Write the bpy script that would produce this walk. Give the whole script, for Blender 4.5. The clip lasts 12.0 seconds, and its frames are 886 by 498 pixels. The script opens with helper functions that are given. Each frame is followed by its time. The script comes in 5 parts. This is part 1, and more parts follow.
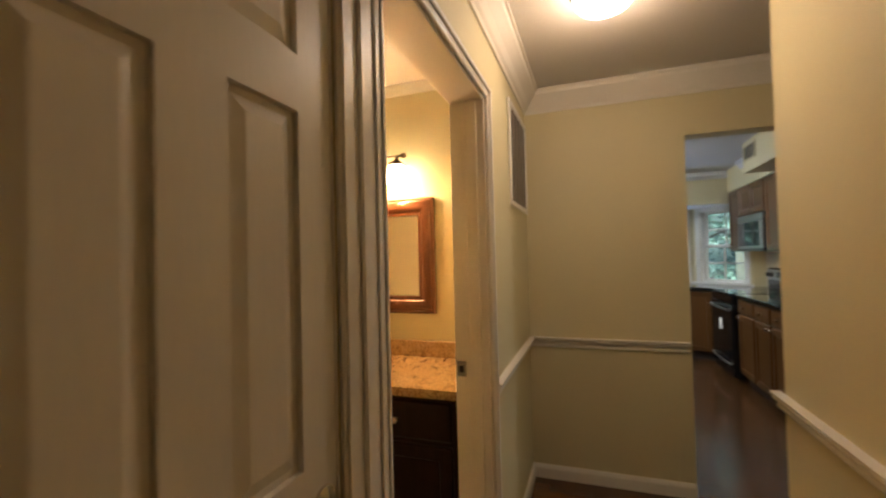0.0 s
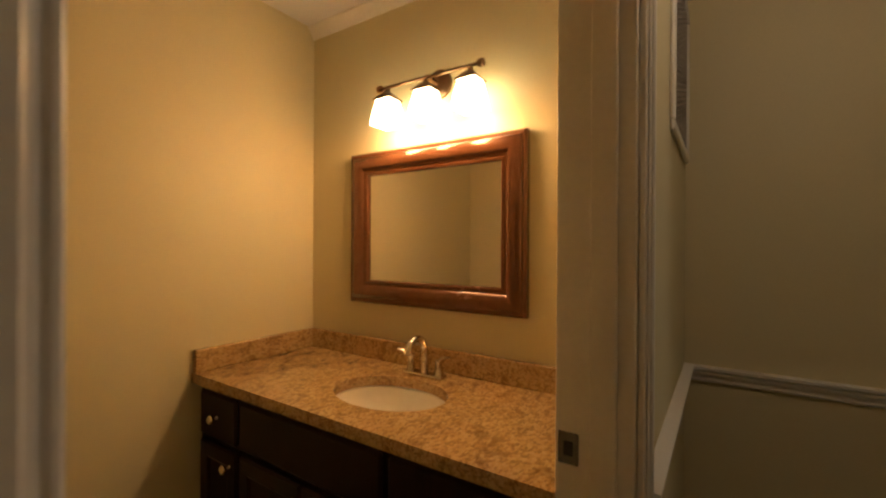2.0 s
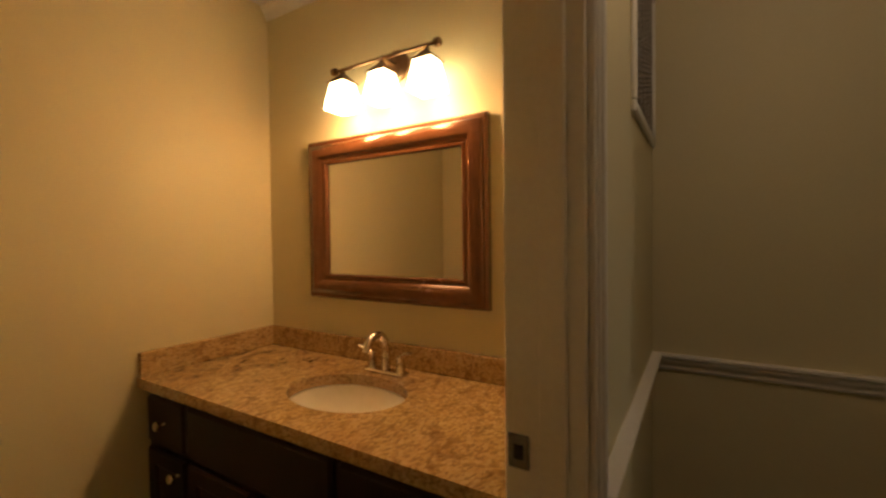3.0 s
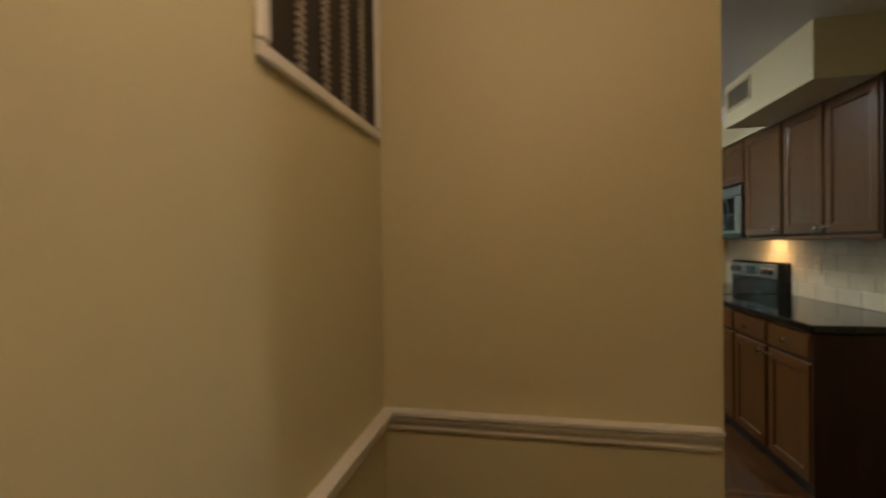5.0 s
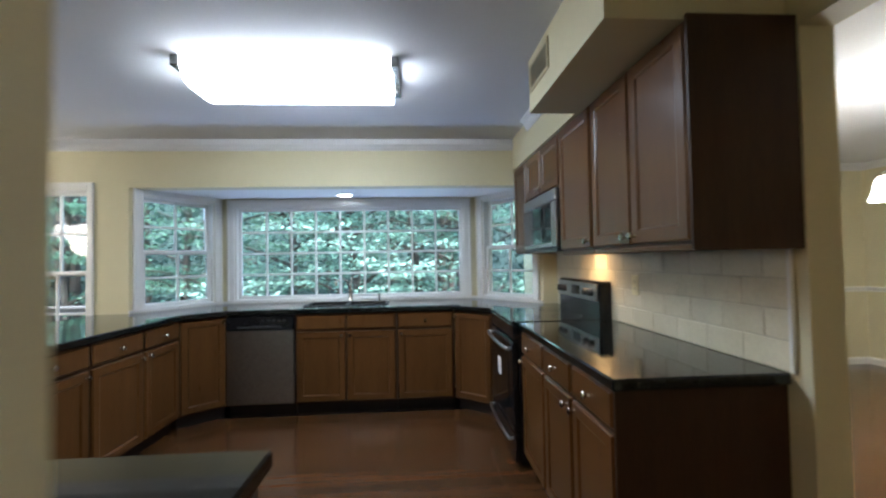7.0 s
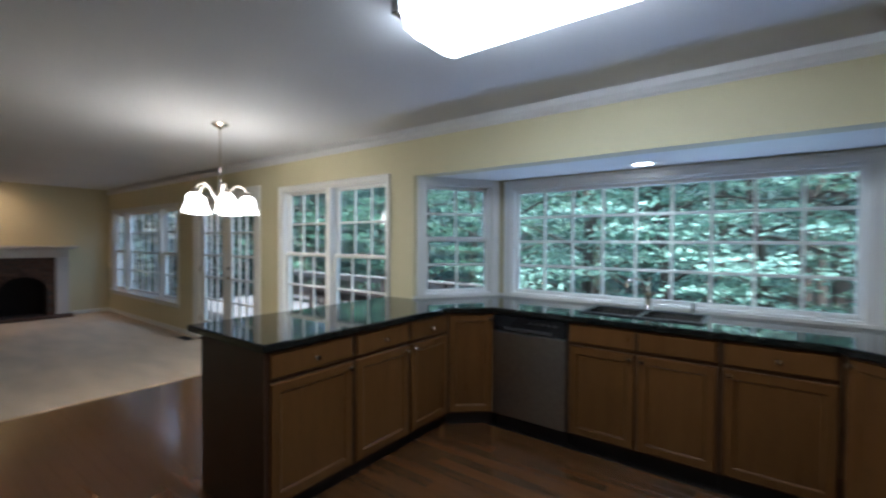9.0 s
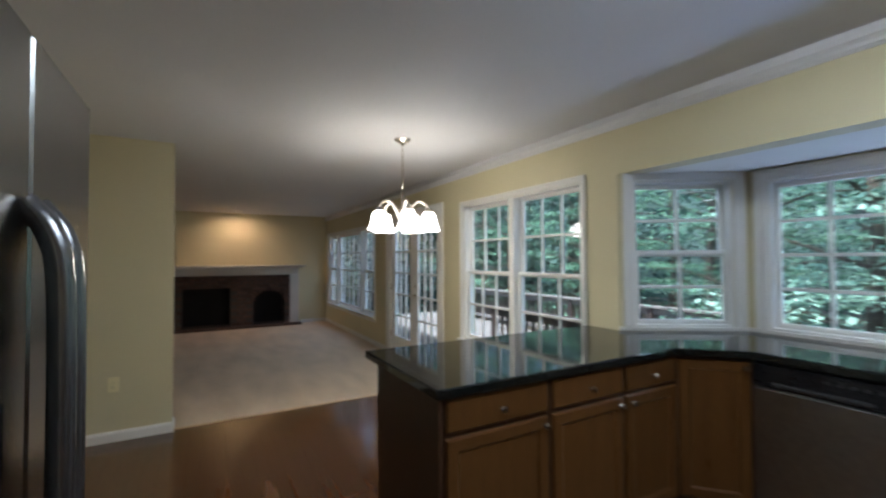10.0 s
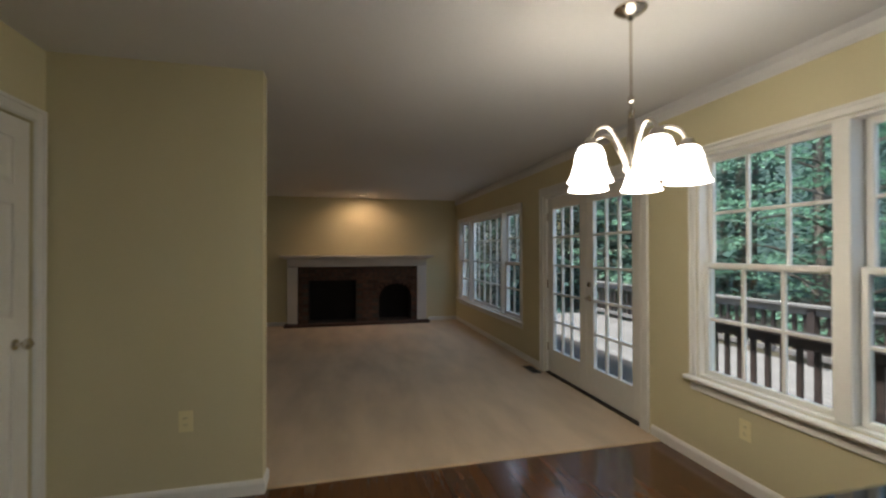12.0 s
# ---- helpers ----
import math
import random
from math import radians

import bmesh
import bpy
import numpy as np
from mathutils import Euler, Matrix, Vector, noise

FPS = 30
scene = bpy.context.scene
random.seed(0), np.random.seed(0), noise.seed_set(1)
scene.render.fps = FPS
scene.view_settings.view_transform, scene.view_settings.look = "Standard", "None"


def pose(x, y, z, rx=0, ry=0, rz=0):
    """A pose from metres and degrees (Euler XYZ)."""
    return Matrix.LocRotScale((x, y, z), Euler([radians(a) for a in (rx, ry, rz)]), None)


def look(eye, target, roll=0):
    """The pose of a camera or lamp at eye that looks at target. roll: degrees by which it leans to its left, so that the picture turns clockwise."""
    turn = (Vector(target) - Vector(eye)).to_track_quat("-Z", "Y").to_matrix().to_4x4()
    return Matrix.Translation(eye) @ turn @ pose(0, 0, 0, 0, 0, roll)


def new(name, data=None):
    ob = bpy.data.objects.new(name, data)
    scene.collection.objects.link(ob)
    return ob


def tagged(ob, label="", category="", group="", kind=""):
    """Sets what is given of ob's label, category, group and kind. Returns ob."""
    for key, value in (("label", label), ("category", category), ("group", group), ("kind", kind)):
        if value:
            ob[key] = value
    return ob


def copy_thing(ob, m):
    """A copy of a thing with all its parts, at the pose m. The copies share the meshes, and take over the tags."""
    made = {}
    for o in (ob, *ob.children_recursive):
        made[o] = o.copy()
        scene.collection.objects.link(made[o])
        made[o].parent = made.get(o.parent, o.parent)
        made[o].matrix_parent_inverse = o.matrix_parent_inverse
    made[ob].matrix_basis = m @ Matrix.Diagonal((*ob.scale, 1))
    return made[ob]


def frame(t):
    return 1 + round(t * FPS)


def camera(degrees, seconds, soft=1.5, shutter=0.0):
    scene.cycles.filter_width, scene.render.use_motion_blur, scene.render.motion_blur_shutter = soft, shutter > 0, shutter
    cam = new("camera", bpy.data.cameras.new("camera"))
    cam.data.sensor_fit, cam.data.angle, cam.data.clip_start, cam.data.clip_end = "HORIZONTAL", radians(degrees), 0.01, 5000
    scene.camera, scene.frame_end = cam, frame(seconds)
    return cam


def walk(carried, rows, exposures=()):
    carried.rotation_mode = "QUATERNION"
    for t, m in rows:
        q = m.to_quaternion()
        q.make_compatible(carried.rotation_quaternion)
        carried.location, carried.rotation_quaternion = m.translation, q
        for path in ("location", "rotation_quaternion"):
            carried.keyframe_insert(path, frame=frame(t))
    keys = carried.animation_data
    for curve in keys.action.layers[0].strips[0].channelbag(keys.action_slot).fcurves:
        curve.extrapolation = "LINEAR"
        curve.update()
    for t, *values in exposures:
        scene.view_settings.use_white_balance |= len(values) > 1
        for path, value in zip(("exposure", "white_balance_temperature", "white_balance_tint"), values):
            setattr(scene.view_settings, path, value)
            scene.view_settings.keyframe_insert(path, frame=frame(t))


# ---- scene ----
cam = camera(92.6, 12.0, soft=2.3, shutter=0.5)
PATH = [
    (0, (0.567, 0.586, 1.376), (-0.097, 2.472, 1.416), -1.4),
    (0.5, (0.538, 0.887, 1.368), (-0.29, 2.708, 1.39), -1.8),
    (1, (0.447, 1.142, 1.324), (-0.506, 2.9, 1.349), -1.3),
    (1.5, (0.346, 1.319, 1.316), (-0.706, 3.02, 1.32), -0.1),
    (2, (0.307, 1.404, 1.306), (-0.798, 3.072, 1.302), 0.3),
    (2.5, (0.302, 1.444, 1.292), (-0.808, 3.107, 1.273), -0.2),
    (2.7, (0.311, 1.462, 1.297), (-0.782, 3.136, 1.264), -0.5),
    (4.3, (0.48, 1.839, 1.317), (-0.159, 3.734, 1.26), -0.1),
    (4.5, (0.501, 1.903, 1.324), (-0.082, 3.815, 1.272), -0.2),
    (5, (0.589, 2.113, 1.338), (0.211, 4.077, 1.319), -0.8),
    (5.5, (0.792, 2.368, 1.351), (0.618, 4.36, 1.367), -1.3),
    (6, (0.942, 2.644, 1.32), (1.023, 4.642, 1.361), -1.1),
    (6.5, (1.111, 2.874, 1.318), (1.356, 4.858, 1.373), -1.9),
    (6.7, (1.204, 2.962, 1.318), (1.425, 4.949, 1.375), -1.6),
    (8.3, (1.505, 3.748, 1.399), (0.839, 5.633, 1.364), 0.3),
    (8.5, (1.477, 3.816, 1.411), (0.669, 5.645, 1.368), 0.6),
    (9, (1.302, 4.044, 1.41), (0.109, 5.649, 1.379), 0.4),
    (9.5, (1.097, 4.223, 1.407), (-0.405, 5.544, 1.419), -0.6),
    (10, (0.839, 4.375, 1.408), (-0.903, 5.356, 1.456), -0.3),
    (10.5, (0.478, 4.45, 1.393), (-1.386, 5.172, 1.45), -0.4),
    (11, (0.136, 4.604, 1.358), (-1.806, 5.078, 1.412), 0.1),
    (11.5, (-0.318, 4.567, 1.357), (-2.267, 5.014, 1.385), 0.1),
    (12, (-0.758, 4.586, 1.357), (-2.704, 5.05, 1.372), -0.1),
]
EXPOSURES = [(0.0, 2.3, 6350, 10), (0.5, 2.35, 6400, 10), (1.0, 2.1, 6450, 10), (1.5, 1.55, 6550, 10), (2.0, 1.1, 6700, 10), (2.7, 0.9, 6800, 10), (4.5, 1.55, 6950, 10), (5.5, 2.27, 6750, 10), (6.0, 2.45, 6400, 10),
             (6.7, 2.55, 5850, 10), (8.5, 2.1, 5450, 10), (9.5, 2.05, 5650, 10), (10.5, 2.0, 6000, 10), (11.0, 2.0, 6250, 10), (12.0, 1.7, 6450, 10)]
walk(cam, [(t, look(eye, target, roll)) for t, eye, target, roll in PATH], EXPOSURES)

# ---- world and sun ----
world = bpy.data.worlds.new("overcast_sky")
scene.world = world
world.use_nodes = True
wn = world.node_tree.nodes
sky = wn.new("ShaderNodeTexSky")
sky.sky_type, sky.sun_disc = "NISHITA", False
sky.sun_elevation, sky.sun_rotation = radians(67), radians(155)
world.node_tree.links.new(sky.outputs["Color"], wn["Background"].inputs["Color"])
wn["Background"].inputs["Strength"].default_value = 0.15
sun = new("sun", bpy.data.lights.new("sun", "SUN"))
sun.data.energy, sun.data.angle, sun.data.color = 4.8, radians(4), (1.0, 0.97, 0.92)
sun.matrix_world = look((0, 0, 30), (-5.4, 11.6, 0))


def lamp(name, kind, place, watts, colour, size, target=None, size_y=None, spot=None):
    data = bpy.data.lights.new(name, kind)
    data.energy, data.color = watts, colour
    ob = new(name, data)
    if kind == "AREA":
        data.size = size
        if size_y:
            data.shape, data.size_y = "RECTANGLE", size_y
    else:
        data.shadow_soft_size = size
    if spot:
        data.spot_size, data.spot_blend = radians(spot), 0.8
    ob.matrix_world = look(place, target) if target else Matrix.Translation(place)
    return ob


WARM, BULB, COOL = (1.0, 0.46, 0.16), (1.0, 0.84, 0.60), (0.76, 0.92, 1.0)
for x in (-0.785, -0.60, -0.415):
    lamp("vanity_lamp", "POINT", (x, 2.625, 1.765), 1.65, WARM, 0.03)
lamp("hall_lamp", "POINT", (0.640, 2.31, 2.26), 1.75, (1.0, 0.60, 0.31), 0.09)
lamp("kitchen_lamp", "AREA", (0.675, 5.505, 2.235), 1.65, COOL, 1.06, (0.675, 5.505, 0), 0.32)
lamp("breakfast_lamp", "POINT", (-2.31, 5.775, 1.60), 4.2, BULB, 0.16)
lamp("dining_lamp", "POINT", (4.36, 5.36, 1.56), 13.5, (1.0, 0.97, 0.86), 0.16)
lamp("bay_lamp", "SPOT", (0.64, 7.30, 1.965), 2.2, COOL, 0.05, (0.64, 7.30, 0), None, 110)
lamp("hearth_lamp", "SPOT", (-8.40, 4.95, 2.37), 11, (1.0, 0.66, 0.42), 0.06, (-8.9, 4.95, 1.2), None, 150)
lamp("hood_lamp", "AREA", (2.42, 5.90, 1.356), 0.5, (1.0, 0.62, 0.30), 0.16, (2.46, 5.95, 0.9), 0.1)

# added unseen lamps for daylight: sky above each head, garden bounce below the bay
SKYBLUE = (0.58, 0.74, 1.0)
for x, y, z, wide, watts in ((-7.27, 7.62, 2.62, 2.7, 6.5), (-4.37, 7.62, 2.70, 1.5, 3.2), (-2.2, 7.62, 2.64, 1.4, 3.0), (0.66, 8.32, 2.62, 2.2, 4.0)):
    lamp("window_sky_fill", "AREA", (x, y, z), watts, SKYBLUE, wide, (x, y - 1.5, z - 2.1), 0.6)
lamp("window_garden_fill", "AREA", (0.66, 8.15, 0.62), 5.0, (0.46, 0.62, 1.0), 2.2, (0.66, 7.1, 1.98), 0.35)
lamp("window_sky_fill", "AREA", (-1.42, 7.72, 2.55), 1.5, SKYBLUE, 0.6, (-0.6, 7.0, 0.9), 0.5)
lamp("window_sky_fill", "AREA", (2.80, 7.72, 2.55), 1.5, SKYBLUE, 0.6, (2.0, 7.0, 0.9), 0.5)


# ---- materials ----
def mat(name, a, b, scale=6.0, rough=0.5, metal=0.0, bump=0.0, fine=60.0, stretch=(1, 1, 1), coat=0.0, island=0.0,
        sheen=0.0, spec=0.5, contrast=(0.35, 0.65), rough_var=0.08):
    """Two tones mixed by coarse and fine noise at real-world size; bump in millimetres."""
    m = bpy.data.materials.new(name)
    m.use_nodes = True
    n, l = m.node_tree.nodes, m.node_tree.links
    p = n["Principled BSDF"]
    geo = n.new("ShaderNodeNewGeometry")
    mp = n.new("ShaderNodeMapping")
    mp.inputs["Scale"].default_value = stretch
    l.new(geo.outputs["Position"], mp.inputs["Vector"])
    big, small = n.new("ShaderNodeTexNoise"), n.new("ShaderNodeTexNoise")
    big.inputs["Scale"].default_value, big.inputs["Detail"].default_value = scale, 6
    small.inputs["Scale"].default_value, small.inputs["Detail"].default_value = fine, 4
    for t in (big, small):
        l.new(mp.outputs["Vector"], t.inputs["Vector"])
    mixn = n.new("ShaderNodeMath")
    mixn.operation = "MULTIPLY_ADD"
    l.new(small.outputs["Fac"], mixn.inputs[0])
    mixn.inputs[1].default_value = 0.45
    half = n.new("ShaderNodeMath")
    half.operation = "MULTIPLY"
    l.new(big.outputs["Fac"], half.inputs[0])
    half.inputs[1].default_value = 0.55
    l.new(half.outputs[0], mixn.inputs[2])
    ramp = n.new("ShaderNodeMapRange")
    ramp.inputs["From Min"].default_value, ramp.inputs["From Max"].default_value = contrast
    l.new(mixn.outputs[0], ramp.inputs["Value"])
    mix = n.new("ShaderNodeMix")
    mix.data_type = "RGBA"
    mix.inputs["A"].default_value, mix.inputs["B"].default_value = (*a, 1), (*b, 1)
    l.new(ramp.outputs["Result"], mix.inputs["Factor"])
    colour = mix.outputs["Result"]
    if island:
        info = n.new("ShaderNodeObjectInfo")
        isl = n.new("ShaderNodeMath")
        isl.operation = "ADD"
        l.new(info.outputs["Random"], isl.inputs[0])
        l.new(geo.outputs["Random Per Island"], isl.inputs[1])
        fr = n.new("ShaderNodeMath")
        fr.operation = "FRACT"
        l.new(isl.outputs[0], fr.inputs[0])
        mr = n.new("ShaderNodeMapRange")
        mr.inputs["To Min"].default_value, mr.inputs["To Max"].default_value = 1 - island, 1 + island
        l.new(fr.outputs[0], mr.inputs["Value"])
        hsv = n.new("ShaderNodeHueSaturation")
        l.new(mr.outputs["Result"], hsv.inputs["Value"])
        l.new(colour, hsv.inputs["Color"])
        colour = hsv.outputs["Color"]
    l.new(colour, p.inputs["Base Color"])
    rr = n.new("ShaderNodeMapRange")
    rr.inputs["To Min"].default_value, rr.inputs["To Max"].default_value = max(0.02, rough - rough_var), min(1, rough + rough_var)
    l.new(mixn.outputs[0], rr.inputs["Value"])
    l.new(rr.outputs["Result"], p.inputs["Roughness"])
    p.inputs["Metallic"].default_value = metal
    p.inputs["Specular IOR Level"].default_value = spec
    p.inputs["Coat Weight"].default_value = coat
    p.inputs["Coat Roughness"].default_value = 0.12
    p.inputs["Sheen Weight"].default_value = sheen
    if bump:
        bp = n.new("ShaderNodeBump")
        bp.inputs["Strength"].default_value, bp.inputs["Distance"].default_value = 0.6, bump / 1000
        l.new(mixn.outputs[0], bp.inputs["Height"])
        l.new(bp.outputs["Normal"], p.inputs["Normal"])
    return m


def glow(name, colour, strength):
    m = bpy.data.materials.new(name)
    m.use_nodes = True
    p = m.node_tree.nodes["Principled BSDF"]
    p.inputs["Base Color"].default_value = (0.85, 0.85, 0.82, 1)
    p.inputs["Roughness"].default_value = 0.35
    p.inputs["Emission Color"].default_value = (*colour, 1)
    p.inputs["Emission Strength"].default_value = strength
    return m


def clear(name, tint, rough=0.0):
    m = bpy.data.materials.new(name)
    m.use_nodes = True
    p = m.node_tree.nodes["Principled BSDF"]
    p.inputs["Base Color"].default_value = (*tint, 1)
    p.inputs["Roughness"].default_value = rough
    p.inputs["Transmission Weight"].default_value = 1
    p.inputs["IOR"].default_value = 1.45
    return m


def leaf_material(name, a, b):
    m = mat(name, a, b, scale=1.2, rough=0.8, fine=9, island=0.35, contrast=(0.3, 0.7))
    p = m.node_tree.nodes["Principled BSDF"]
    l, n = m.node_tree.links, m.node_tree.nodes
    tr = n.new("ShaderNodeBsdfTranslucent")
    l.new(p.inputs["Base Color"].links[0].from_socket, tr.inputs["Color"])
    mx = n.new("ShaderNodeMixShader")
    mx.inputs["Fac"].default_value = 0.45
    l.new(p.outputs["BSDF"], mx.inputs[1])
    l.new(tr.outputs["BSDF"], mx.inputs[2])
    l.new(mx.outputs["Shader"], n["Material Output"].inputs["Surface"])
    return m


def speckled(name):
    """Polished granite: gold and cream grains with dark flecks and drifting brown veins."""
    m = mat(name, (0.32, 0.195, 0.078), (0.50, 0.345, 0.16), 9, 0.12, fine=60, contrast=(0.33, 0.62), coat=0.35)
    n, l = m.node_tree.nodes, m.node_tree.links
    p = n["Principled BSDF"]
    ground = p.inputs["Base Color"].links[0].from_socket
    geo = n.new("ShaderNodeNewGeometry")
    warp = n.new("ShaderNodeMapping")
    warp.inputs["Rotation"].default_value, warp.inputs["Scale"].default_value = (0, 0, 0.6), (1.0, 0.55, 1.0)
    l.new(geo.outputs["Position"], warp.inputs["Vector"])
    cells = n.new("ShaderNodeTexVoronoi")
    cells.inputs["Scale"].default_value = 170
    l.new(warp.outputs["Vector"], cells.inputs["Vector"])
    sep = n.new("ShaderNodeSeparateColor")
    l.new(cells.outputs["Color"], sep.inputs["Color"])
    ramp = n.new("ShaderNodeValToRGB")
    ramp.color_ramp.interpolation = "CONSTANT"
    ramp.color_ramp.elements[0].color = (0.045, 0.020, 0.010, 1)
    ramp.color_ramp.elements[1].position, ramp.color_ramp.elements[1].color = 0.13, (0.20, 0.105, 0.04, 1)
    for at, c in ((0.34, (0.44, 0.28, 0.115, 1)), (0.72, (0.60, 0.45, 0.24, 1))):
        ramp.color_ramp.elements.new(at).color = c
    l.new(sep.outputs["Red"], ramp.inputs["Fac"])
    grains = n.new("ShaderNodeMix")
    grains.data_type = "RGBA"
    grains.inputs["Factor"].default_value = 0.36
    l.new(ground, grains.inputs["A"])
    l.new(ramp.outputs["Color"], grains.inputs["B"])
    drift = n.new("ShaderNodeTexNoise")
    drift.inputs["Scale"].default_value, drift.inputs["Detail"].default_value, drift.inputs["Distortion"].default_value = 14.0, 9, 2.0
    l.new(warp.outputs["Vector"], drift.inputs["Vector"])
    vein = n.new("ShaderNodeMapRange")
    vein.inputs["From Min"].default_value, vein.inputs["From Max"].default_value = 0.53, 0.64
    vein.inputs["To Max"].default_value = 0.5
    l.new(drift.outputs["Fac"], vein.inputs["Value"])
    full = n.new("ShaderNodeMix")
    full.data_type = "RGBA"
    full.inputs["B"].default_value = (0.13, 0.062, 0.025, 1)
    l.new(vein.outputs["Result"], full.inputs["Factor"])
    l.new(grains.outputs["Result"], full.inputs["A"])
    l.new(full.outputs["Result"], p.inputs["Base Color"])
    return m


PAINT = mat("cream_wall_paint", (0.605, 0.542, 0.338), (0.65, 0.586, 0.373), 1.3, 0.62, bump=0.5, fine=240)
WHITE = mat("white_trim_paint", (0.74, 0.72, 0.67), (0.80, 0.78, 0.73), 3, 0.38, bump=0.15, fine=90)
DOORWHITE = mat("white_door_paint", (0.72, 0.69, 0.62), (0.77, 0.74, 0.67), 3, 0.36, bump=0.3, fine=140, stretch=(1, 1, 0.15))
CEIL = mat("ceiling_paint", (0.645, 0.635, 0.63), (0.70, 0.69, 0.685), 1.0, 0.85, bump=0.8, fine=150)
OAK = mat("brown_stained_maple", (0.086, 0.035, 0.0095), (0.124, 0.054, 0.0155), 3.0, 0.30, bump=0.12, fine=26, stretch=(6, 6, 0.7), coat=0.14, island=0.10, spec=0.3, contrast=(0.3, 0.7))
# Dark panel tone; also puts gap shade into the cabinet bodies' colour.
OAKDARK = mat("dark_side_and_gap_shade", (0.036, 0.016, 0.008), (0.055, 0.026, 0.013), 4, 0.42, bump=0.1, fine=26, stretch=(6, 6, 0.7), coat=0.05, spec=0.3)
TOE = mat("toe_kick_black", (0.012, 0.009, 0.008), (0.02, 0.015, 0.012), 8, 0.6)
GRANITE = mat("black_granite", (0.006, 0.007, 0.007), (0.045, 0.050, 0.042), 90, 0.055, fine=380, contrast=(0.5, 0.75), spec=0.45, rough_var=0.02)
TANSTONE = speckled("tan_granite")
FLOORWOOD = mat("dark_cherry_floor", (0.070, 0.028, 0.010), (0.112, 0.048, 0.0165), 2.2, 0.20, bump=0.025, fine=30, stretch=(0.6, 9, 1), coat=0.25, island=0.16, rough_var=0.025, contrast=(0.3, 0.7))
CARPET = mat("beige_carpet", (0.42, 0.30, 0.18), (0.60, 0.44, 0.275), 2.6, 0.95, bump=6, fine=330, sheen=0.3, contrast=(0.38, 0.60), stretch=(0.5, 1.4, 1))
STEEL = mat("brushed_steel", (0.20, 0.20, 0.19), (0.26, 0.258, 0.245), 3, 0.24, metal=1, fine=70, stretch=(1, 1, 14), bump=0.04)
STEELH = mat("brushed_steel_level", (0.34, 0.335, 0.32), (0.43, 0.42, 0.40), 3, 0.34, metal=1, fine=70, stretch=(14, 1, 14), rough_var=0.03)
NICKEL = mat("satin_nickel", (0.55, 0.50, 0.43), (0.66, 0.61, 0.53), 12, 0.22, metal=1, fine=60)
BLACK = mat("black_enamel", (0.007, 0.007, 0.008), (0.013, 0.013, 0.014), 5, 0.14, fine=60, spec=0.35)
DARKPLASTIC = mat("dark_plastic", (0.02, 0.02, 0.02), (0.032, 0.03, 0.03), 8, 0.45, fine=90)
BLACKGLASS = mat("black_glass", (0.004, 0.005, 0.005), (0.008, 0.009, 0.009), 4, 0.05, fine=40, spec=0.35, rough_var=0.02)
PORCELAIN = mat("white_porcelain", (0.74, 0.71, 0.63), (0.80, 0.77, 0.70), 3, 0.12, fine=40, coat=0.4)
VANITYWOOD = mat("espresso_wood", (0.011, 0.004, 0.0025), (0.022, 0.008, 0.004), 5, 0.34, fine=26, stretch=(6, 6, 0.7), coat=0.0, spec=0.2)
COPPER = mat("copper_brown_frame", (0.115, 0.042, 0.017), (0.165, 0.062, 0.026), 4, 0.25, fine=40, metal=0.3, coat=0.6)
HANDLEGREY = mat("grey_metal_handle", (0.16, 0.16, 0.165), (0.21, 0.21, 0.215), 4, 0.24, metal=0.9, fine=60)
MIRROR = mat("mirror_silver", (0.80, 0.79, 0.76), (0.82, 0.81, 0.78), 2, 0.025, metal=1, fine=5, rough_var=0.005)
SHADEWARM = glow("lit_vanity_glass", (1.0, 0.76, 0.44), 6.2)
SHADE = glow("lit_frosted_glass", (1.0, 0.93, 0.82), 3.1)
DIFFUSER = glow("lit_fluorescent_lens", (0.93, 0.98, 1.0), 3.3)
PANEGLASS = clear("window_glass", (0.97, 0.99, 0.98))
TILE = mat("cream_stone_tile", (0.60, 0.53, 0.36), (0.72, 0.65, 0.47), 7, 0.42, fine=60, bump=0.8, island=0.05, contrast=(0.3, 0.7))
GROUT = mat("pale_grout", (0.54, 0.48, 0.34), (0.62, 0.56, 0.40), 20, 0.9, fine=200, bump=1)
BRICK = mat("dark_brown_brick", (0.055, 0.030, 0.022), (0.115, 0.066, 0.048), 14, 0.85, fine=110, bump=2, island=0.3)
MORTAR = mat("grey_mortar", (0.05, 0.043, 0.038), (0.08, 0.07, 0.06), 20, 0.95, fine=200, bump=1)
SOOT = mat("soot_black_firebox", (0.006, 0.005, 0.005), (0.014, 0.012, 0.011), 6, 0.9, fine=60, bump=1)
MANTELPAINT = mat("grey_white_mantel_paint", (0.52, 0.49, 0.46), (0.60, 0.57, 0.53), 3, 0.45, fine=80)
ALMOND = mat("almond_plastic", (0.76, 0.68, 0.40), (0.80, 0.72, 0.44), 8, 0.4, fine=90)
SLOT = mat("dark_slot", (0.01, 0.01, 0.01), (0.02, 0.018, 0.015), 8, 0.7)
GRILLEDARK = mat("grille_dark", (0.022, 0.016, 0.013), (0.035, 0.026, 0.02), 20, 0.7, fine=160, bump=1)
# Register slats: the cream vent paint with louver shade in its colour.
VENTSHADE = mat("shaded_register_paint", (0.20, 0.17, 0.10), (0.25, 0.21, 0.13), 10, 0.6)
GRILLEBAR = mat("grille_bar_paint", (0.30, 0.27, 0.23), (0.38, 0.34, 0.29), 20, 0.5, fine=160)
VENTPAINT = mat("cream_vent_paint", (0.50, 0.42, 0.24), (0.56, 0.47, 0.28), 10, 0.5)
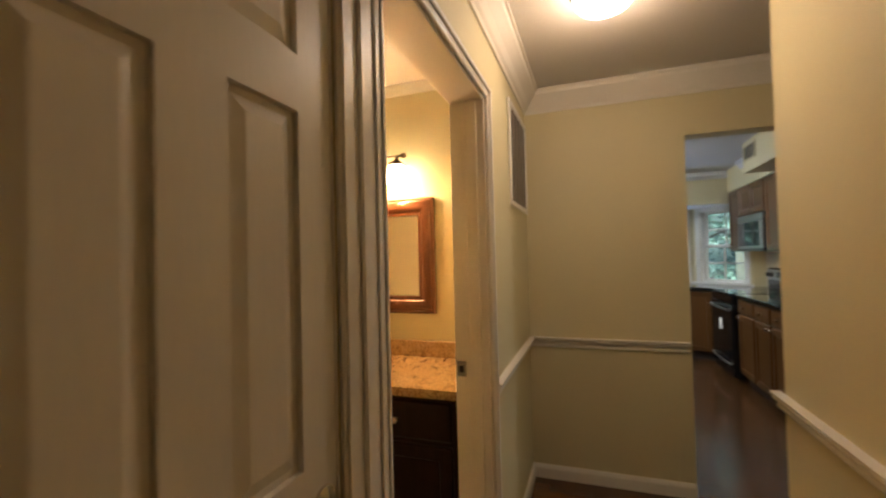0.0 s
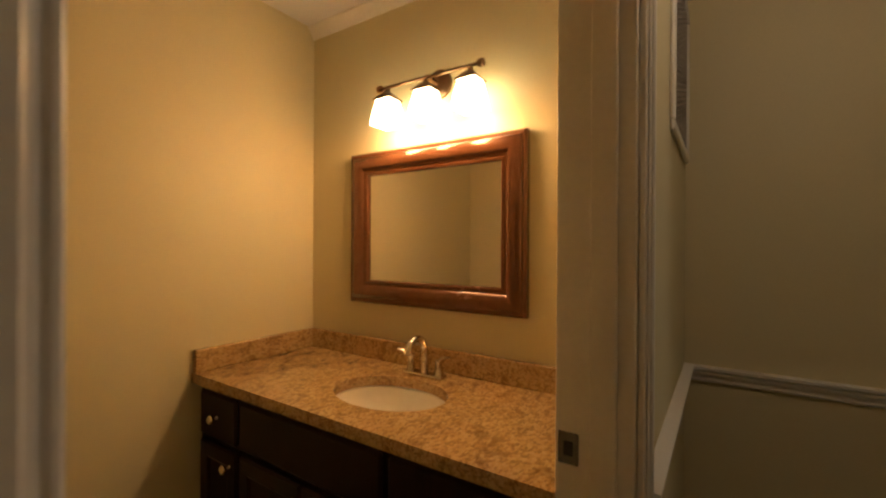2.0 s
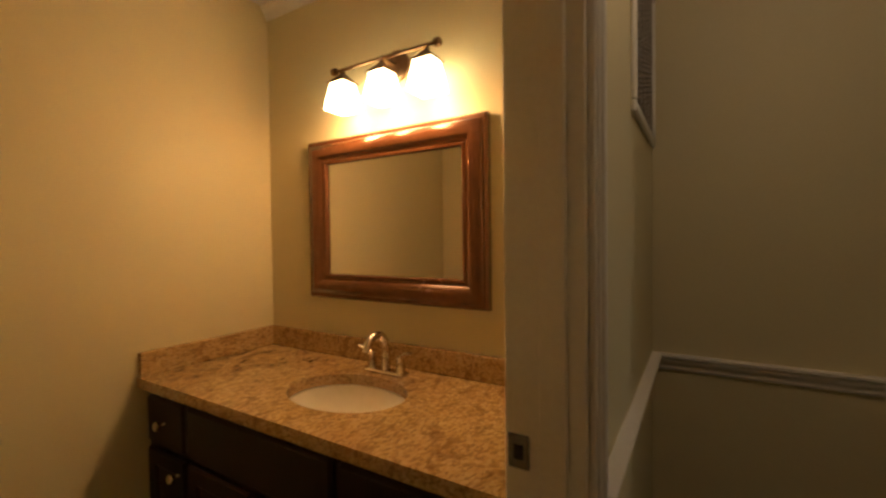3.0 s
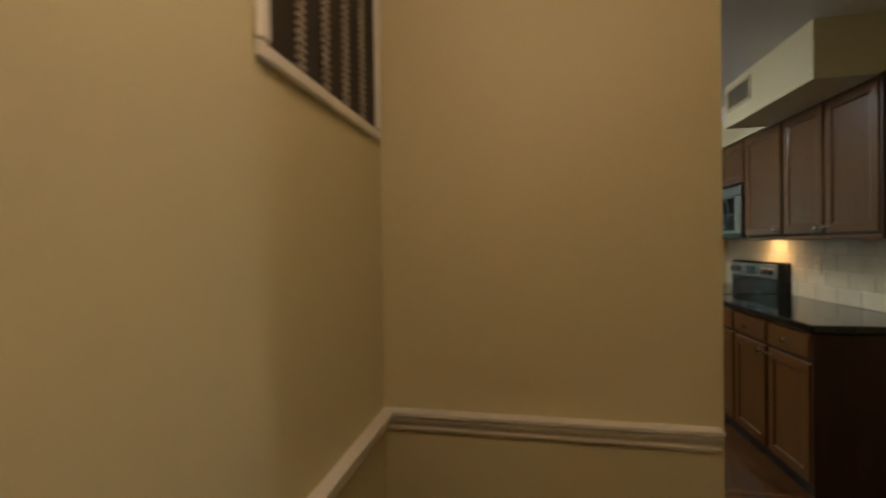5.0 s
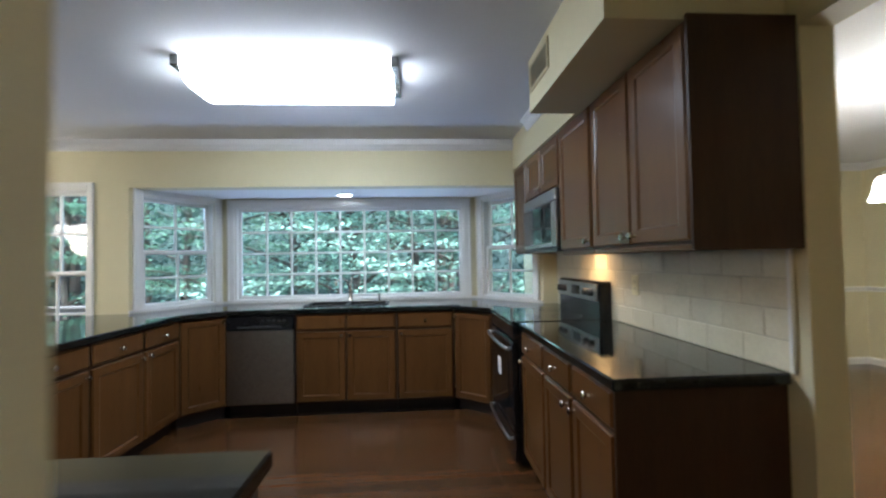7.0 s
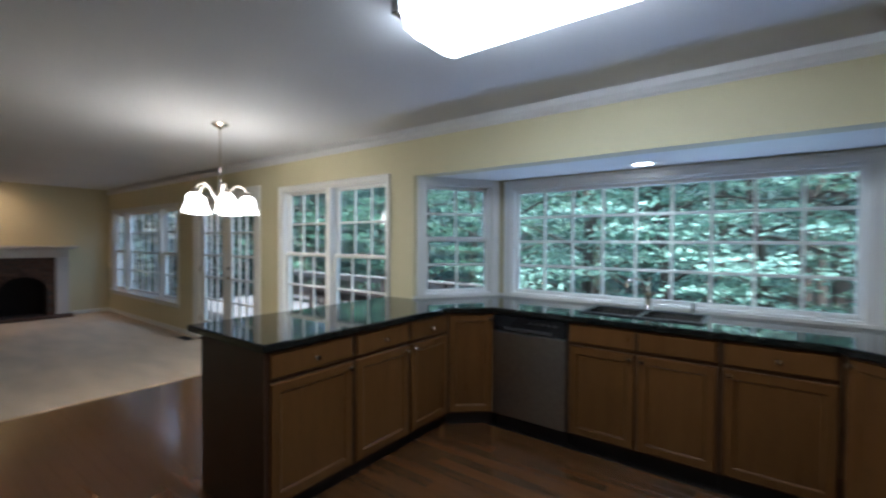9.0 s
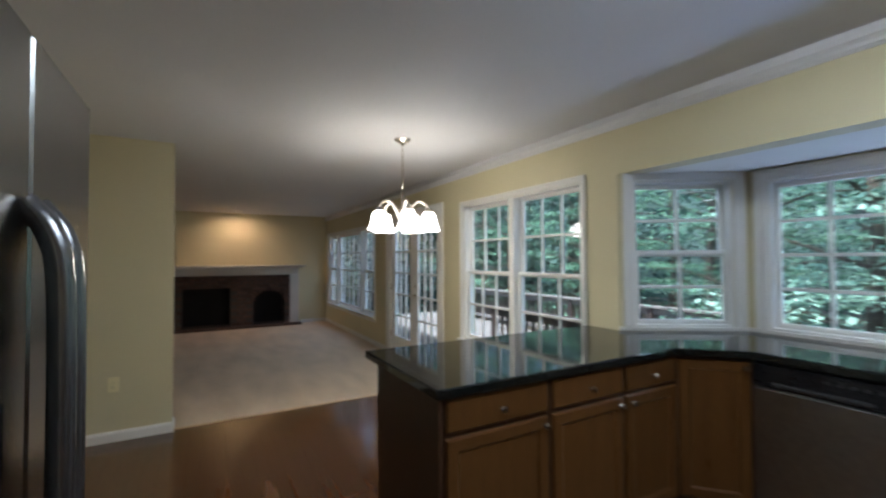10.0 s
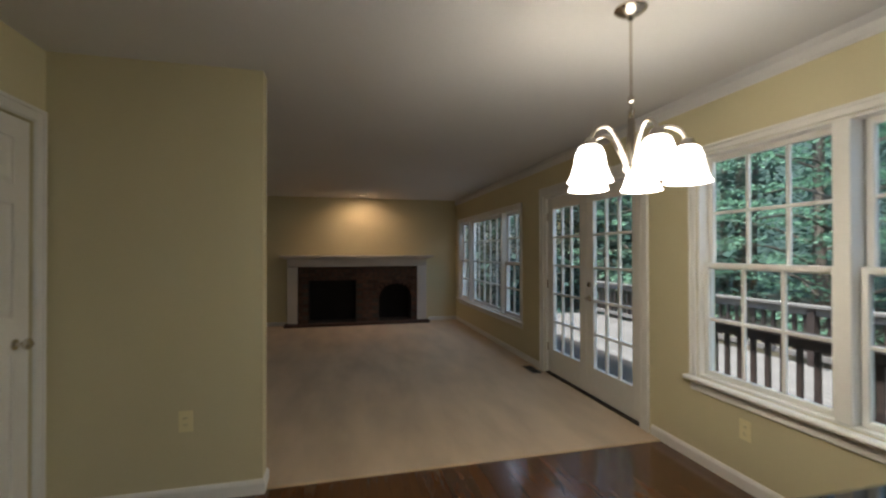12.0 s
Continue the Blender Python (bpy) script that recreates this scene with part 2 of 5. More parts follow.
BARK = mat("tree_bark", (0.035, 0.028, 0.022), (0.085, 0.070, 0.055), 7, 0.9, fine=50, bump=8, stretch=(3, 3, 0.6))
LEAF = leaf_material("green_leaves", (0.07, 0.165, 0.105), (0.16, 0.30, 0.20))
# Leaf copy with the bay view's brightness and haze put into its colour.
LEAFLIGHT = leaf_material("brightened_green_leaves", (0.16, 0.31, 0.235), (0.33, 0.50, 0.41))
# Far leaves: the shade deep in the woods is put into the colour.
FARLEAF = leaf_material("deep_wood_shaded_leaves", (0.020, 0.052, 0.042), (0.062, 0.125, 0.105))
EARTH = mat("leaf_litter_ground", (0.035, 0.030, 0.018), (0.075, 0.062, 0.036), 1.3, 0.95, fine=24, bump=12)
# Weathered wood, its colour lowered to hold the house's shade on the deck.
DECKWOOD = mat("weathered_deck_wood_shaded", (0.085, 0.080, 0.075), (0.14, 0.132, 0.124), 4, 0.8, fine=40, stretch=(0.5, 8, 1), bump=0.8, island=0.15)
RAILDARK = mat("dark_deck_stain", (0.016, 0.011, 0.010), (0.032, 0.021, 0.018), 6, 0.6, fine=50)
SIDING = mat("cream_siding", (0.50, 0.46, 0.36), (0.56, 0.52, 0.42), 3, 0.7, fine=60)
STICKER = mat("white_paper_label", (0.78, 0.77, 0.74), (0.82, 0.81, 0.78), 5, 0.7)


# ---- mesh helpers ----
def box(bm, a, b, r=0.0):
    """A box between two corners, with chamfered edges of r metres."""
    lo = [min(p, q) for p, q in zip(a, b)]
    hi = [max(p, q) for p, q in zip(a, b)]
    r = min(r, *(0.45 * (h - l) for l, h in zip(lo, hi)))
    if r <= 0:
        v = [bm.verts.new((hi[0] if i & 1 else lo[0], hi[1] if i & 2 else lo[1], hi[2] if i & 4 else lo[2])) for i in range(8)]
        for f in ((0, 2, 3, 1), (4, 5, 7, 6), (0, 1, 5, 4), (2, 6, 7, 3), (0, 4, 6, 2), (1, 3, 7, 5)):
            bm.faces.new([v[i] for i in f])
        return
    v = {}
    for i in range(8):
        s = [1 if i & (1 << k) else -1 for k in range(3)]
        c = [hi[k] if s[k] > 0 else lo[k] for k in range(3)]
        for k in range(3):
            v[i, k] = bm.verts.new([c[j] if j == k else c[j] - s[j] * r for j in range(3)])

    def face(keys):
        bm.faces.new([v[k] for k in keys])

    for k in range(3):
        a1, a2 = (k + 1) % 3, (k + 2) % 3
        for sgn in (0, 1):
            q = [sgn << k, (sgn << k) | (1 << a1), (sgn << k) | (1 << a1) | (1 << a2), (sgn << k) | (1 << a2)]
            face([(i, k) for i in (q if sgn else q[::-1])])
    for k in range(3):
        a1, a2 = (k + 1) % 3, (k + 2) % 3
        for s1 in (0, 1):
            for s2 in (0, 1):
                i0 = (s1 << a1) | (s2 << a2)
                i1 = i0 | (1 << k)
                q = [(i0, a1), (i1, a1), (i1, a2), (i0, a2)]
                face(q if s1 != s2 else q[::-1])
    for i in range(8):
        q = [(i, 0), (i, 1), (i, 2)]
        face(q if bin(i).count("1") % 2 else q[::-1])


def boxes(*items, r=0.0):
    bm = bmesh.new()
    for a, b in items:
        box(bm, a, b, r)
    return bm


def lathe(bm, profile, segs=20, m=None):
    """Turns (radius, height) round z; m places it."""
    m = m or Matrix.Identity(4)
    rings = []
    for r, z in profile:
        if r < 1e-5:
            rings.append([bm.verts.new(m @ Vector((0, 0, z)))])
        else:
            rings.append([bm.verts.new(m @ Vector((r * math.cos(2 * math.pi * i / segs), r * math.sin(2 * math.pi * i / segs), z))) for i in range(segs)])
    for p, q in zip(rings, rings[1:]):
        for i in range(segs):
            j = (i + 1) % segs
            c = [p[i % len(p)], p[j % len(p)], q[j % len(q)], q[i % len(q)]]
            c = list(dict.fromkeys(c))
            if len(c) > 2:
                bm.faces.new(c)


def tube(bm, pts, r, segs=10):
    """A round bar along points, with closed ends; r a number or one for each point."""
    pts = [Vector(p) for p in pts]
    rad = r if isinstance(r, (list, tuple)) else [r] * len(pts)
    rings, side = [], None
    for i, p in enumerate(pts):
        d = (pts[min(i + 1, len(pts) - 1)] - pts[max(i - 1, 0)]).normalized()
        if side is None:
            side = d.orthogonal().normalized()
        side = (side - d * side.dot(d)).normalized()
        up = d.cross(side)
        rings.append([bm.verts.new(p + rad[i] * (math.cos(2 * math.pi * k / segs) * side + math.sin(2 * math.pi * k / segs) * up)) for k in range(segs)])
    for p, q in zip(rings, rings[1:]):
        for k in range(segs):
            bm.faces.new((p[k], p[(k + 1) % segs], q[(k + 1) % segs], q[k]))
    bm.faces.new(rings[0][::-1])
    bm.faces.new(rings[-1])


def arc(points, steps=8):
    """A smooth line through the points."""
    p = [Vector(q) for q in points]
    p = [2 * p[0] - p[1]] + p + [2 * p[-1] - p[-2]]
    out = []
    for i in range(1, len(p) - 2):
        for s in range(steps):
            t = s / steps
            out.append(0.5 * ((2 * p[i]) + (p[i + 1] - p[i - 1]) * t + (2 * p[i - 1] - 5 * p[i] + 4 * p[i + 1] - p[i + 2]) * t * t
                              + (3 * p[i] - p[i - 1] - 3 * p[i + 1] + p[i + 2]) * t * t * t))
    return out + [p[-2]]


def prism(bm, outline, z0, z1, r=0.0):
    """An upright slab over an outline that turns to the left, its rims chamfered by r."""
    n = len(outline)
    pts = [Vector(p) for p in outline]
    inner = []
    for i in range(n):
        d1, d2 = (pts[i] - pts[i - 1]).normalized(), (pts[(i + 1) % n] - pts[i]).normalized()
        n1, n2 = Vector((-d1.y, d1.x)), Vector((-d2.y, d2.x))
        k = (n1 + n2)
        inner.append(pts[i] + r * k / max(0.3, 1 + n1.dot(n2)))
    levels = [(pts, z0), (pts, z1)] if r <= 0 else [(inner, z0), (pts, z0 + r), (pts, z1 - r), (inner, z1)]
    rings = [[bm.verts.new((p.x, p.y, z)) for p in line] for line, z in levels]
    for a, b in zip(rings, rings[1:]):
        for i in range(n):
            bm.faces.new((a[i], a[(i + 1) % n], b[(i + 1) % n], b[i]))
    bm.faces.new(rings[0][::-1])
    bm.faces.new(rings[-1])


def sweep(bm, path, profile):
    """A moulding: profile of (out from the wall to the right of the way, height), mitred along a level path of (x, y)."""
    pts = [Vector(p) for p in path]
    rings = []
    for i, p in enumerate(pts):
        d1 = (p - pts[i - 1]).normalized() if i else (pts[1] - p).normalized()
        d2 = (pts[i + 1] - p).normalized() if i + 1 < len(pts) else d1
        n1, n2 = Vector((d1.y, -d1.x)), Vector((d2.y, -d2.x))
        k = (n1 + n2) / (1 + n1.dot(n2))
        rings.append([bm.verts.new((p.x + k.x * o, p.y + k.y * o, z)) for o, z in profile])
    m = len(profile)
    for a, b in zip(rings, rings[1:]):
        for i in range(m):
            bm.faces.new((a[i], a[(i + 1) % m], b[(i + 1) % m], b[i]))
    bm.faces.new(rings[0][::-1])
    bm.faces.new(rings[-1])


def as_mesh(name, bm, material, smooth=False):
    bmesh.ops.recalc_face_normals(bm, faces=bm.faces[:])
    me = bpy.data.meshes.new(name)
    bm.to_mesh(me)
    bm.free()
    me.materials.append(material)
    if smooth:
        me.shade_smooth()
        me.set_sharp_from_angle(angle=radians(38))
    return me


def part(name, bm, material, parent, label="", smooth=False, at=None):
    """Links a bmesh as one mesh under a thing or a part."""
    ob = new(name, as_mesh(name, bm, material, smooth))
    ob.parent = parent
    if at is not None:
        ob.matrix_basis = at
    if label:
        ob["label"] = label
    return ob


def solid(name, bm, material, label="", category="", group="", kind="", smooth=False, m=None):
    """A thing of one mesh."""
    ob = new(name, as_mesh(name, bm, material, smooth))
    if m is not None:
        ob.matrix_basis = m
    return tagged(ob, label, category, group, kind)


def thing(name, m, label, category, group="", kind=""):
    ob = new(name)
    ob.empty_display_size = 0.05
    ob.matrix_basis = m
    return tagged(ob, label, category, group, kind)


def wall(name, p0, p1, t, z0, z1, openings=(), material=None, label="cream painted plaster wall"):
    """A wall whose room face runs from p0 to p1; its thickness lies to the left of that way. Openings: along from, to, sill, head."""
    d = Vector(p1) - Vector(p0)
    length = d.length
    bm = bmesh.new()
    cuts = sorted({0.0, length, *(s for o in openings for s in o[:2])})
    for a, b in zip(cuts, cuts[1:]):
        spans = [(z0, z1)]
        for o in openings:
            if o[0] <= a + 1e-6 and o[1] >= b - 1e-6:
                spans = [s for lo, hi in spans for s in ((lo, min(hi, o[2])), (max(lo, o[3]), hi)) if s[1] - s[0] > 1e-4]
        for lo, hi in spans:
            box(bm, (a, 0, lo), (b, t, hi))
    bmesh.ops.remove_doubles(bm, verts=bm.verts[:], dist=1e-5)
    m = pose(p0[0], p0[1], 0, 0, 0, math.degrees(math.atan2(d.y, d.x)))
    return solid(name, bm, material or PAINT, label, "wall", kind="structure", m=m)


# ---- floors ----
def floor_rows(x0, x1, y0, y1, width, seed, keep=lambda x, y: True):
    rng = random.Random(seed)
    out = []
    y = y0
    while y < y1 - 1e-6:
        w = min(width, y1 - y)
        x = x0 - rng.uniform(0, 0.9)
        while x < x1:
            ln = rng.choice((0.75, 0.95, 1.15, 1.35))
            a, b = max(x, x0), min(x + ln, x1)
            if b - a > 0.02 and keep((a + b) / 2, y + w / 2):
                out.append((a, b, y, y + w))
            x += ln
        y += w
    return out


floor = solid("floor", boxes(((-9.3, -1.4, -0.16), (6.95, 8.1, -0.014))), TOE, "dark hardwood strip floor over the house", "floor", kind="structure")
carpet = solid("floor_carpet", boxes(((-9.0, 2.3, -0.012), (-3.36, 6.82, 0.010)), r=0.008), CARPET, "beige cut-pile carpet with vacuum marks", "carpet", kind="structure")

# ---- walls ----
wall("wall_hall_left_near", (0.118, -1.2), (0.118, 1.445), 0.075, 0, 2.39, ((1.878, 2.462, 0, 2.0),))
wall("wall_hall_left", (0.183, 1.445), (0.183, 3.29), 0.14, 0, 2.39, ((0.0, 0.757, 0, 2.0),))
wall("wall_hall_end", (0.043, 3.29), (2.58, 3.29), 0.12, 0, 2.39, ((1.035, 2.537, 0, 2.035),))
wall("wall_hall_right", (1.19, 2.39), (1.19, -1.2), 0.12, 0, 2.39)
wall("wall_hall_back", (1.31, -1.2), (0.043, -1.2), 0.12, 0, 2.39)
wall("wall_bath_vanity", (-1.33, 2.75), (0.043, 2.75), 0.12, 0, 2.39)
wall("wall_bath_left", (-1.33, 1.22), (-1.33, 2.87), 0.12, 0, 2.39)
wall("wall_bath_back", (0.043, 1.22), (-1.45, 1.22), 0.03, 0, 2.39)
wall("wall_kitchen_south", (0.043, 3.41), (-0.76, 3.41), 0.12, 0, 2.39)
wall("wall_pantry", (-0.745, 3.54), (-2.26, 3.54), 0.13, 0, 2.39, ((0.345, 1.065, 0, 2.03),))
wall("wall_pantry_return", (-2.26, 3.41), (-2.26, 3.11), 0.12, 0, 2.39)
wall("wall_recess", (-2.14, 3.11), (-3.33, 3.11), 0.12, 0, 2.39, ((0.40, 1.10, 0, 2.0),))
wall("wall_divider", (-3.33, 2.2), (-3.33, 4.15), 0.12, 0, 2.39)
wall("wall_family_south", (-3.45, 2.3), (-9.0, 2.3), 0.12, 0, 2.39)
wall("wall_fireplace", (-9.0, 2.3), (-9.0, 6.82), 0.12, 0, 2.39, ((1.57, 3.73, 0.022, 0.978),))
BACK0 = -9.12
WIN_FAM, DOORS, WIN_BRK = (-8.72, -5.82, 0.47, 1.93), (-5.17, -3.57, 0.0, 1.99), (-3.04, -1.40, 0.555, 1.975)
wall("wall_back", (BACK0, 6.82), (-1.08, 6.82), 0.14, 0, 2.39, [(a - BACK0, b - BACK0, lo, hi) for a, b, lo, hi in (WIN_FAM, DOORS, WIN_BRK)])
wall("wall_bay_header", (-1.08, 6.82), (2.45, 6.82), 0.14, 1.98, 2.39)
wall("wall_back_corner", (2.45, 6.82), (2.58, 6.82), 0.14, 0, 2.39)
wall("wall_range", (2.58, 6.96), (2.58, 1.5), 0.12, 0, 2.39, ((2.57, 3.96, 0, 2.065),))
wall("wall_passage_south", (2.58, 1.5), (1.31, 1.5), 0.12, 0, 2.39)
wall("wall_dining_west", (2.70, 6.96), (2.70, 7.85), 0.12, 0, 2.39)
WIN_DIN = (5.15, 6.27, 0.5, 2.02)
wall("wall_dining_north", (2.58, 7.85), (6.70, 7.85), 0.12, 0, 2.39, ((WIN_DIN[0] - 2.58, WIN_DIN[1] - 2.58, WIN_DIN[2], WIN_DIN[3]),))
wall("wall_dining_east", (6.70, 7.97), (6.70, 1.5), 0.12, 0, 2.39)
wall("wall_dining_south", (6.70, 1.5), (2.70, 1.5), 0.12, 0, 2.39)
BL0, BL1, BR1, BR0 = (-1.08, 6.82), (-0.62, 7.52), (1.95, 7.52), (2.45, 6.82)
SIDE, SIDE_R = (Vector(BL1) - Vector(BL0)).length, (Vector(BR1) - Vector(BR0)).length
wall("wall_bay_left", BL0, BL1, 0.12, 0, 1.98, ((0.10, SIDE - 0.09, 0.945, 1.93),))
wall("wall_bay_front", BL1, BR1, 0.12, 0, 1.98, ((0.12, 2.45, 0.945, 1.90),))
wall("wall_bay_right", BR1, BR0, 0.12, 0, 1.98, ((0.11, SIDE_R - 0.10, 0.945, 1.93),))

bm = boxes(((-9.25, -1.4, 2.39), (2.70, 6.96, 2.49)), ((2.702, 1.3, 2.39), (6.9, 8.05, 2.49)))
solid("ceiling", bm, CEIL, "flat off-white painted plaster ceiling", "ceiling", kind="structure")
solid("ceiling_bath", boxes(((-1.328, 1.252, 2.347), (0.041, 2.748, 2.3895))), CEIL, "flat lowered bathroom ceiling", "ceiling", kind="structure")
bm = bmesh.new()
prism(bm, [(-1.2, 6.962), (2.569, 6.962), (2.04, 7.66), (-0.72, 7.66)], 1.98, 2.10)
solid("ceiling_bay", bm, WHITE, "white painted bay window ceiling", "ceiling", kind="structure")
bm = boxes(((1.95, 4.436, 2.105), (2.58, 5.34, 2.389)), ((2.20, 5.34, 2.105), (2.58, 6.818, 2.389)))
solid("soffit", bm, PAINT, "cream boxed soffit over the wall cabinets", "soffit", kind="structure")

# ---- mouldings ----
CROWN = [(0, 2.389), (0, 2.265), (0.010, 2.265), (0.014, 2.28), (0.026, 2.292), (0.042, 2.318), (0.070, 2.348), (0.082, 2.36), (0.086, 2.375), (0.098, 2.378), (0.098, 2.389)]
KCROWN = [(0, 2.389), (0, 2.290), (0.008, 2.290), (0.012, 2.297), (0.020, 2.304), (0.026, 2.318), (0.036, 2.330), (0.042, 2.334), (0.042, 2.343), (0.016, 2.347), (0.016, 2.389)]
SOFFITCROWN = [(0, 2.389), (0, 2.305), (0.008, 2.305), (0.012, 2.318), (0.022, 2.330), (0.030, 2.350), (0.046, 2.366), (0.056, 2.374), (0.056, 2.389)]
SMALLCROWN = [(0, 2.389), (0, 2.335), (0.006, 2.336), (0.010, 2.345), (0.018, 2.362), (0.030, 2.376), (0.034, 2.381), (0.034, 2.389)]
CHAIR = [(0, 0.808), (0.009, 0.808), (0.013, 0.816), (0.010, 0.824), (0.012, 0.832), (0.024, 0.840), (0.027, 0.848), (0.020, 0.854), (0.034, 0.859), (0.034, 0.867), (0, 0.868)]
BASE = [(0, 0.0), (0.014, 0.0), (0.014, 0.060), (0.010, 0.071), (0.004, 0.082), (0, 0.082)]


def moulding(name, path, profile, material=WHITE, label="white painted wood moulding", dz=0.0):
    bm = bmesh.new()
    sweep(bm, path, [(o, z + dz) for o, z in profile])
    return solid(name, bm, material, label, "moulding", kind="structure")


moulding("trim_crown_hall", [(0.183, 1.46), (0.183, 3.29), (2.58, 3.29)], CROWN, label="white crown moulding in the hall")
moulding("trim_crown_hall_right", [(1.19, 2.39), (1.19, -1.2)], CROWN, label="white crown moulding in the hall")
moulding("trim_crown_bath", [(-1.33, 2.75), (0.043, 2.75)], SMALLCROWN, label="narrow white crown moulding", dz=-0.042)
moulding("trim_crown_kitchen", [(-9.0, 6.82), (2.20, 6.82)], KCROWN, CEIL, label="white crown moulding along the window wall")
moulding("trim_crown_soffit", [(2.20, 6.30), (2.20, 5.341)], SOFFITCROWN, CEIL, label="white crown moulding along the soffit")
moulding("trim_crown_dining", [(2.70, 7.85), (6.70, 7.85), (6.70, 1.5)], SOFFITCROWN, CEIL, label="white crown moulding in the dining room")
APRON = [(0.0, 0.9235), (0.016, 0.9235), (0.016, 0.938), (0.022, 0.941), (0.022, 0.946), (0.0, 0.946)]
moulding("trim_bay_apron", [BL0, BL1, BR1, BR0], APRON, label="white painted strip between bay windows and worktop")
moulding("trim_chair_rail_hall", [(0.183, 2.249), (0.183, 3.29), (1.068, 3.29)], CHAIR, label="white moulded chair rail")
moulding("trim_chair_rail_right", [(1.19, 2.43), (1.19, -1.2)], CHAIR, label="white moulded chair rail")
moulding("trim_chair_rail_dining", [(6.36, 7.85), (6.70, 7.85), (6.70, 1.5)], CHAIR, dz=0.05, label="white moulded chair rail")
moulding("baseboard_hall", [(0.183, 2.249), (0.183, 3.29), (1.078, 3.29)], BASE, label="white wood baseboard")
moulding("baseboard_hall_right", [(1.19, 2.39), (1.19, -1.2)], BASE, label="white wood baseboard")
moulding("baseboard_divider", [(-3.33, 3.125), (-3.33, 4.15), (-3.45, 4.15), (-3.45, 2.3)], BASE, label="white wood baseboard")
moulding("baseboard_pantry", [(-1.90, 3.54), (-2.26, 3.54), (-2.26, 3.11)], BASE, label="white wood baseboard")
moulding("baseboard_back", [(-3.46, 6.82), (-1.33, 6.82)], BASE, label="white wood baseboard")
moulding("baseboard_family", [(-9.0, 6.25), (-9.0, 6.82), (-5.28, 6.82)], BASE, label="white wood baseboard")
moulding("baseboard_family_left", [(-3.45, 2.3), (-9.0, 2.3), (-9.0, 3.60)], BASE, label="white wood baseboard")
moulding("baseboard_dining", [(2.70, 7.85), (6.70, 7.85), (6.70, 1.5)], BASE, label="white wood baseboard", dz=0.0)
moulding("trim_bath_baseboard", [(-1.33, 1.25), (-1.33, 2.14)], BASE, label="white wood baseboard")


def casing(parent, w, h, width=0.075):
    """A stepped casing of two sides and a head round an opening w by h in local x, z; it stands towards -y."""
    e = 0.022
    for x0, x1, o0, o1, n0, n1 in ((-width, 0, -width, -width + e, -0.016, -0.006), (w, w + width, w + width - e, w + width, w + 0.006, w + 0.016)):
        bm = boxes(((x0, -0.014, 0), (x1, 0, h + width)), r=0.004)
        box(bm, (o0, -0.023, 0), (o1, -0.012, h + width), 0.006)
        box(bm, (n0, -0.019, 0), (n1, -0.012, h + 0.016), 0.003)
        part("casing_side", bm, WHITE, parent)
    bm = boxes(((0, -0.014, h), (w, 0, h + width)), r=0.004)
    box(bm, (-width + e, -0.023, h + width - e), (w + width - e, -0.012, h + width), 0.006)
    box(bm, (-0.006, -0.019, h + 0.006), (w + 0.006, -0.012, h + 0.016), 0.003)
    part("casing_head", bm, WHITE, parent)


def jamb(bm, w, h, depth, t=0.016):
    for x0, x1, z0, z1 in ((0, t, 0, h), (w - t, w, 0, h), (t, w - t, h - t, h)):
        box(bm, (x0, 0, z0), (x1, depth, z1), 0.002)
    s = depth * 0.45
    for x0, x1, z0, z1 in ((t, t + 0.011, 0, h - t), (w - t - 0.011, w - t, 0, h - t), (t + 0.011, w - t - 0.011, h - t - 0.011, h - t)):
        box(bm, (x0, s - 0.03, z0), (x1, s, z1), 0.002)


def panel_leaf(bm, w, h, rows, stile, mull, cols=2, t=0.035):
    """A moulded door leaf with raised panels; rows are (bottom, top) heights."""
    cw = (w - 2 * stile - (cols - 1) * mull) / cols
    xs = [stile + i * (cw + mull) for i in range(cols)]
    box(bm, (0, 0.012, 0), (w, t, h), 0.003)
    zs = [0, *(z for r in rows for z in r), h]
    for a, b in zip(zs[::2], zs[1::2]):
        box(bm, (stile, 0, a), (w - stile, 0.0122, b))
    for a, b in ((0, stile), (w - stile, w)):
        box(bm, (a, 0, 0), (b, 0.0121, h))
    for x in xs[:-1]:
        for a, b in rows:
            box(bm, (x + cw, 0, a), (x + cw + mull, 0.0121, b))
    for x in xs:
        for a, b in rows:
            e = 0.034
            o = [bm.verts.new((px, 0.0119, pz)) for px, pz in ((x, a), (x + cw, a), (x + cw, b), (x, b))]
            n = [bm.verts.new((px, 0.0118, pz)) for px, pz in ((x + 0.012, a + 0.012), (x + cw - 0.012, a + 0.012), (x + cw - 0.012, b - 0.012), (x + 0.012, b - 0.012))]
            q = [bm.verts.new((px, 0.003, pz)) for px, pz in ((x + e, a + e), (x + cw - e, a + e), (x + cw - e, b - e), (x + e, b - e))]
            for i in range(4):
                j = (i + 1) % 4
                bm.faces.new((o[i], o[j], n[j], n[i]))
                bm.faces.new((n[i], n[j], q[j], q[i]))
            bm.faces.new(q)


def knob_mesh(bm, m, big=1.0):
    lathe(bm, [(0, 0), (0.026 * big, 0), (0.026 * big, 0.004), (0.010 * big, 0.009), (0.009 * big, 0.03), (0.020 * big, 0.036),
               (0.027 * big, 0.047), (0.026 * big, 0.058), (0.016 * big, 0.066), (0, 0.067)], 18, m)


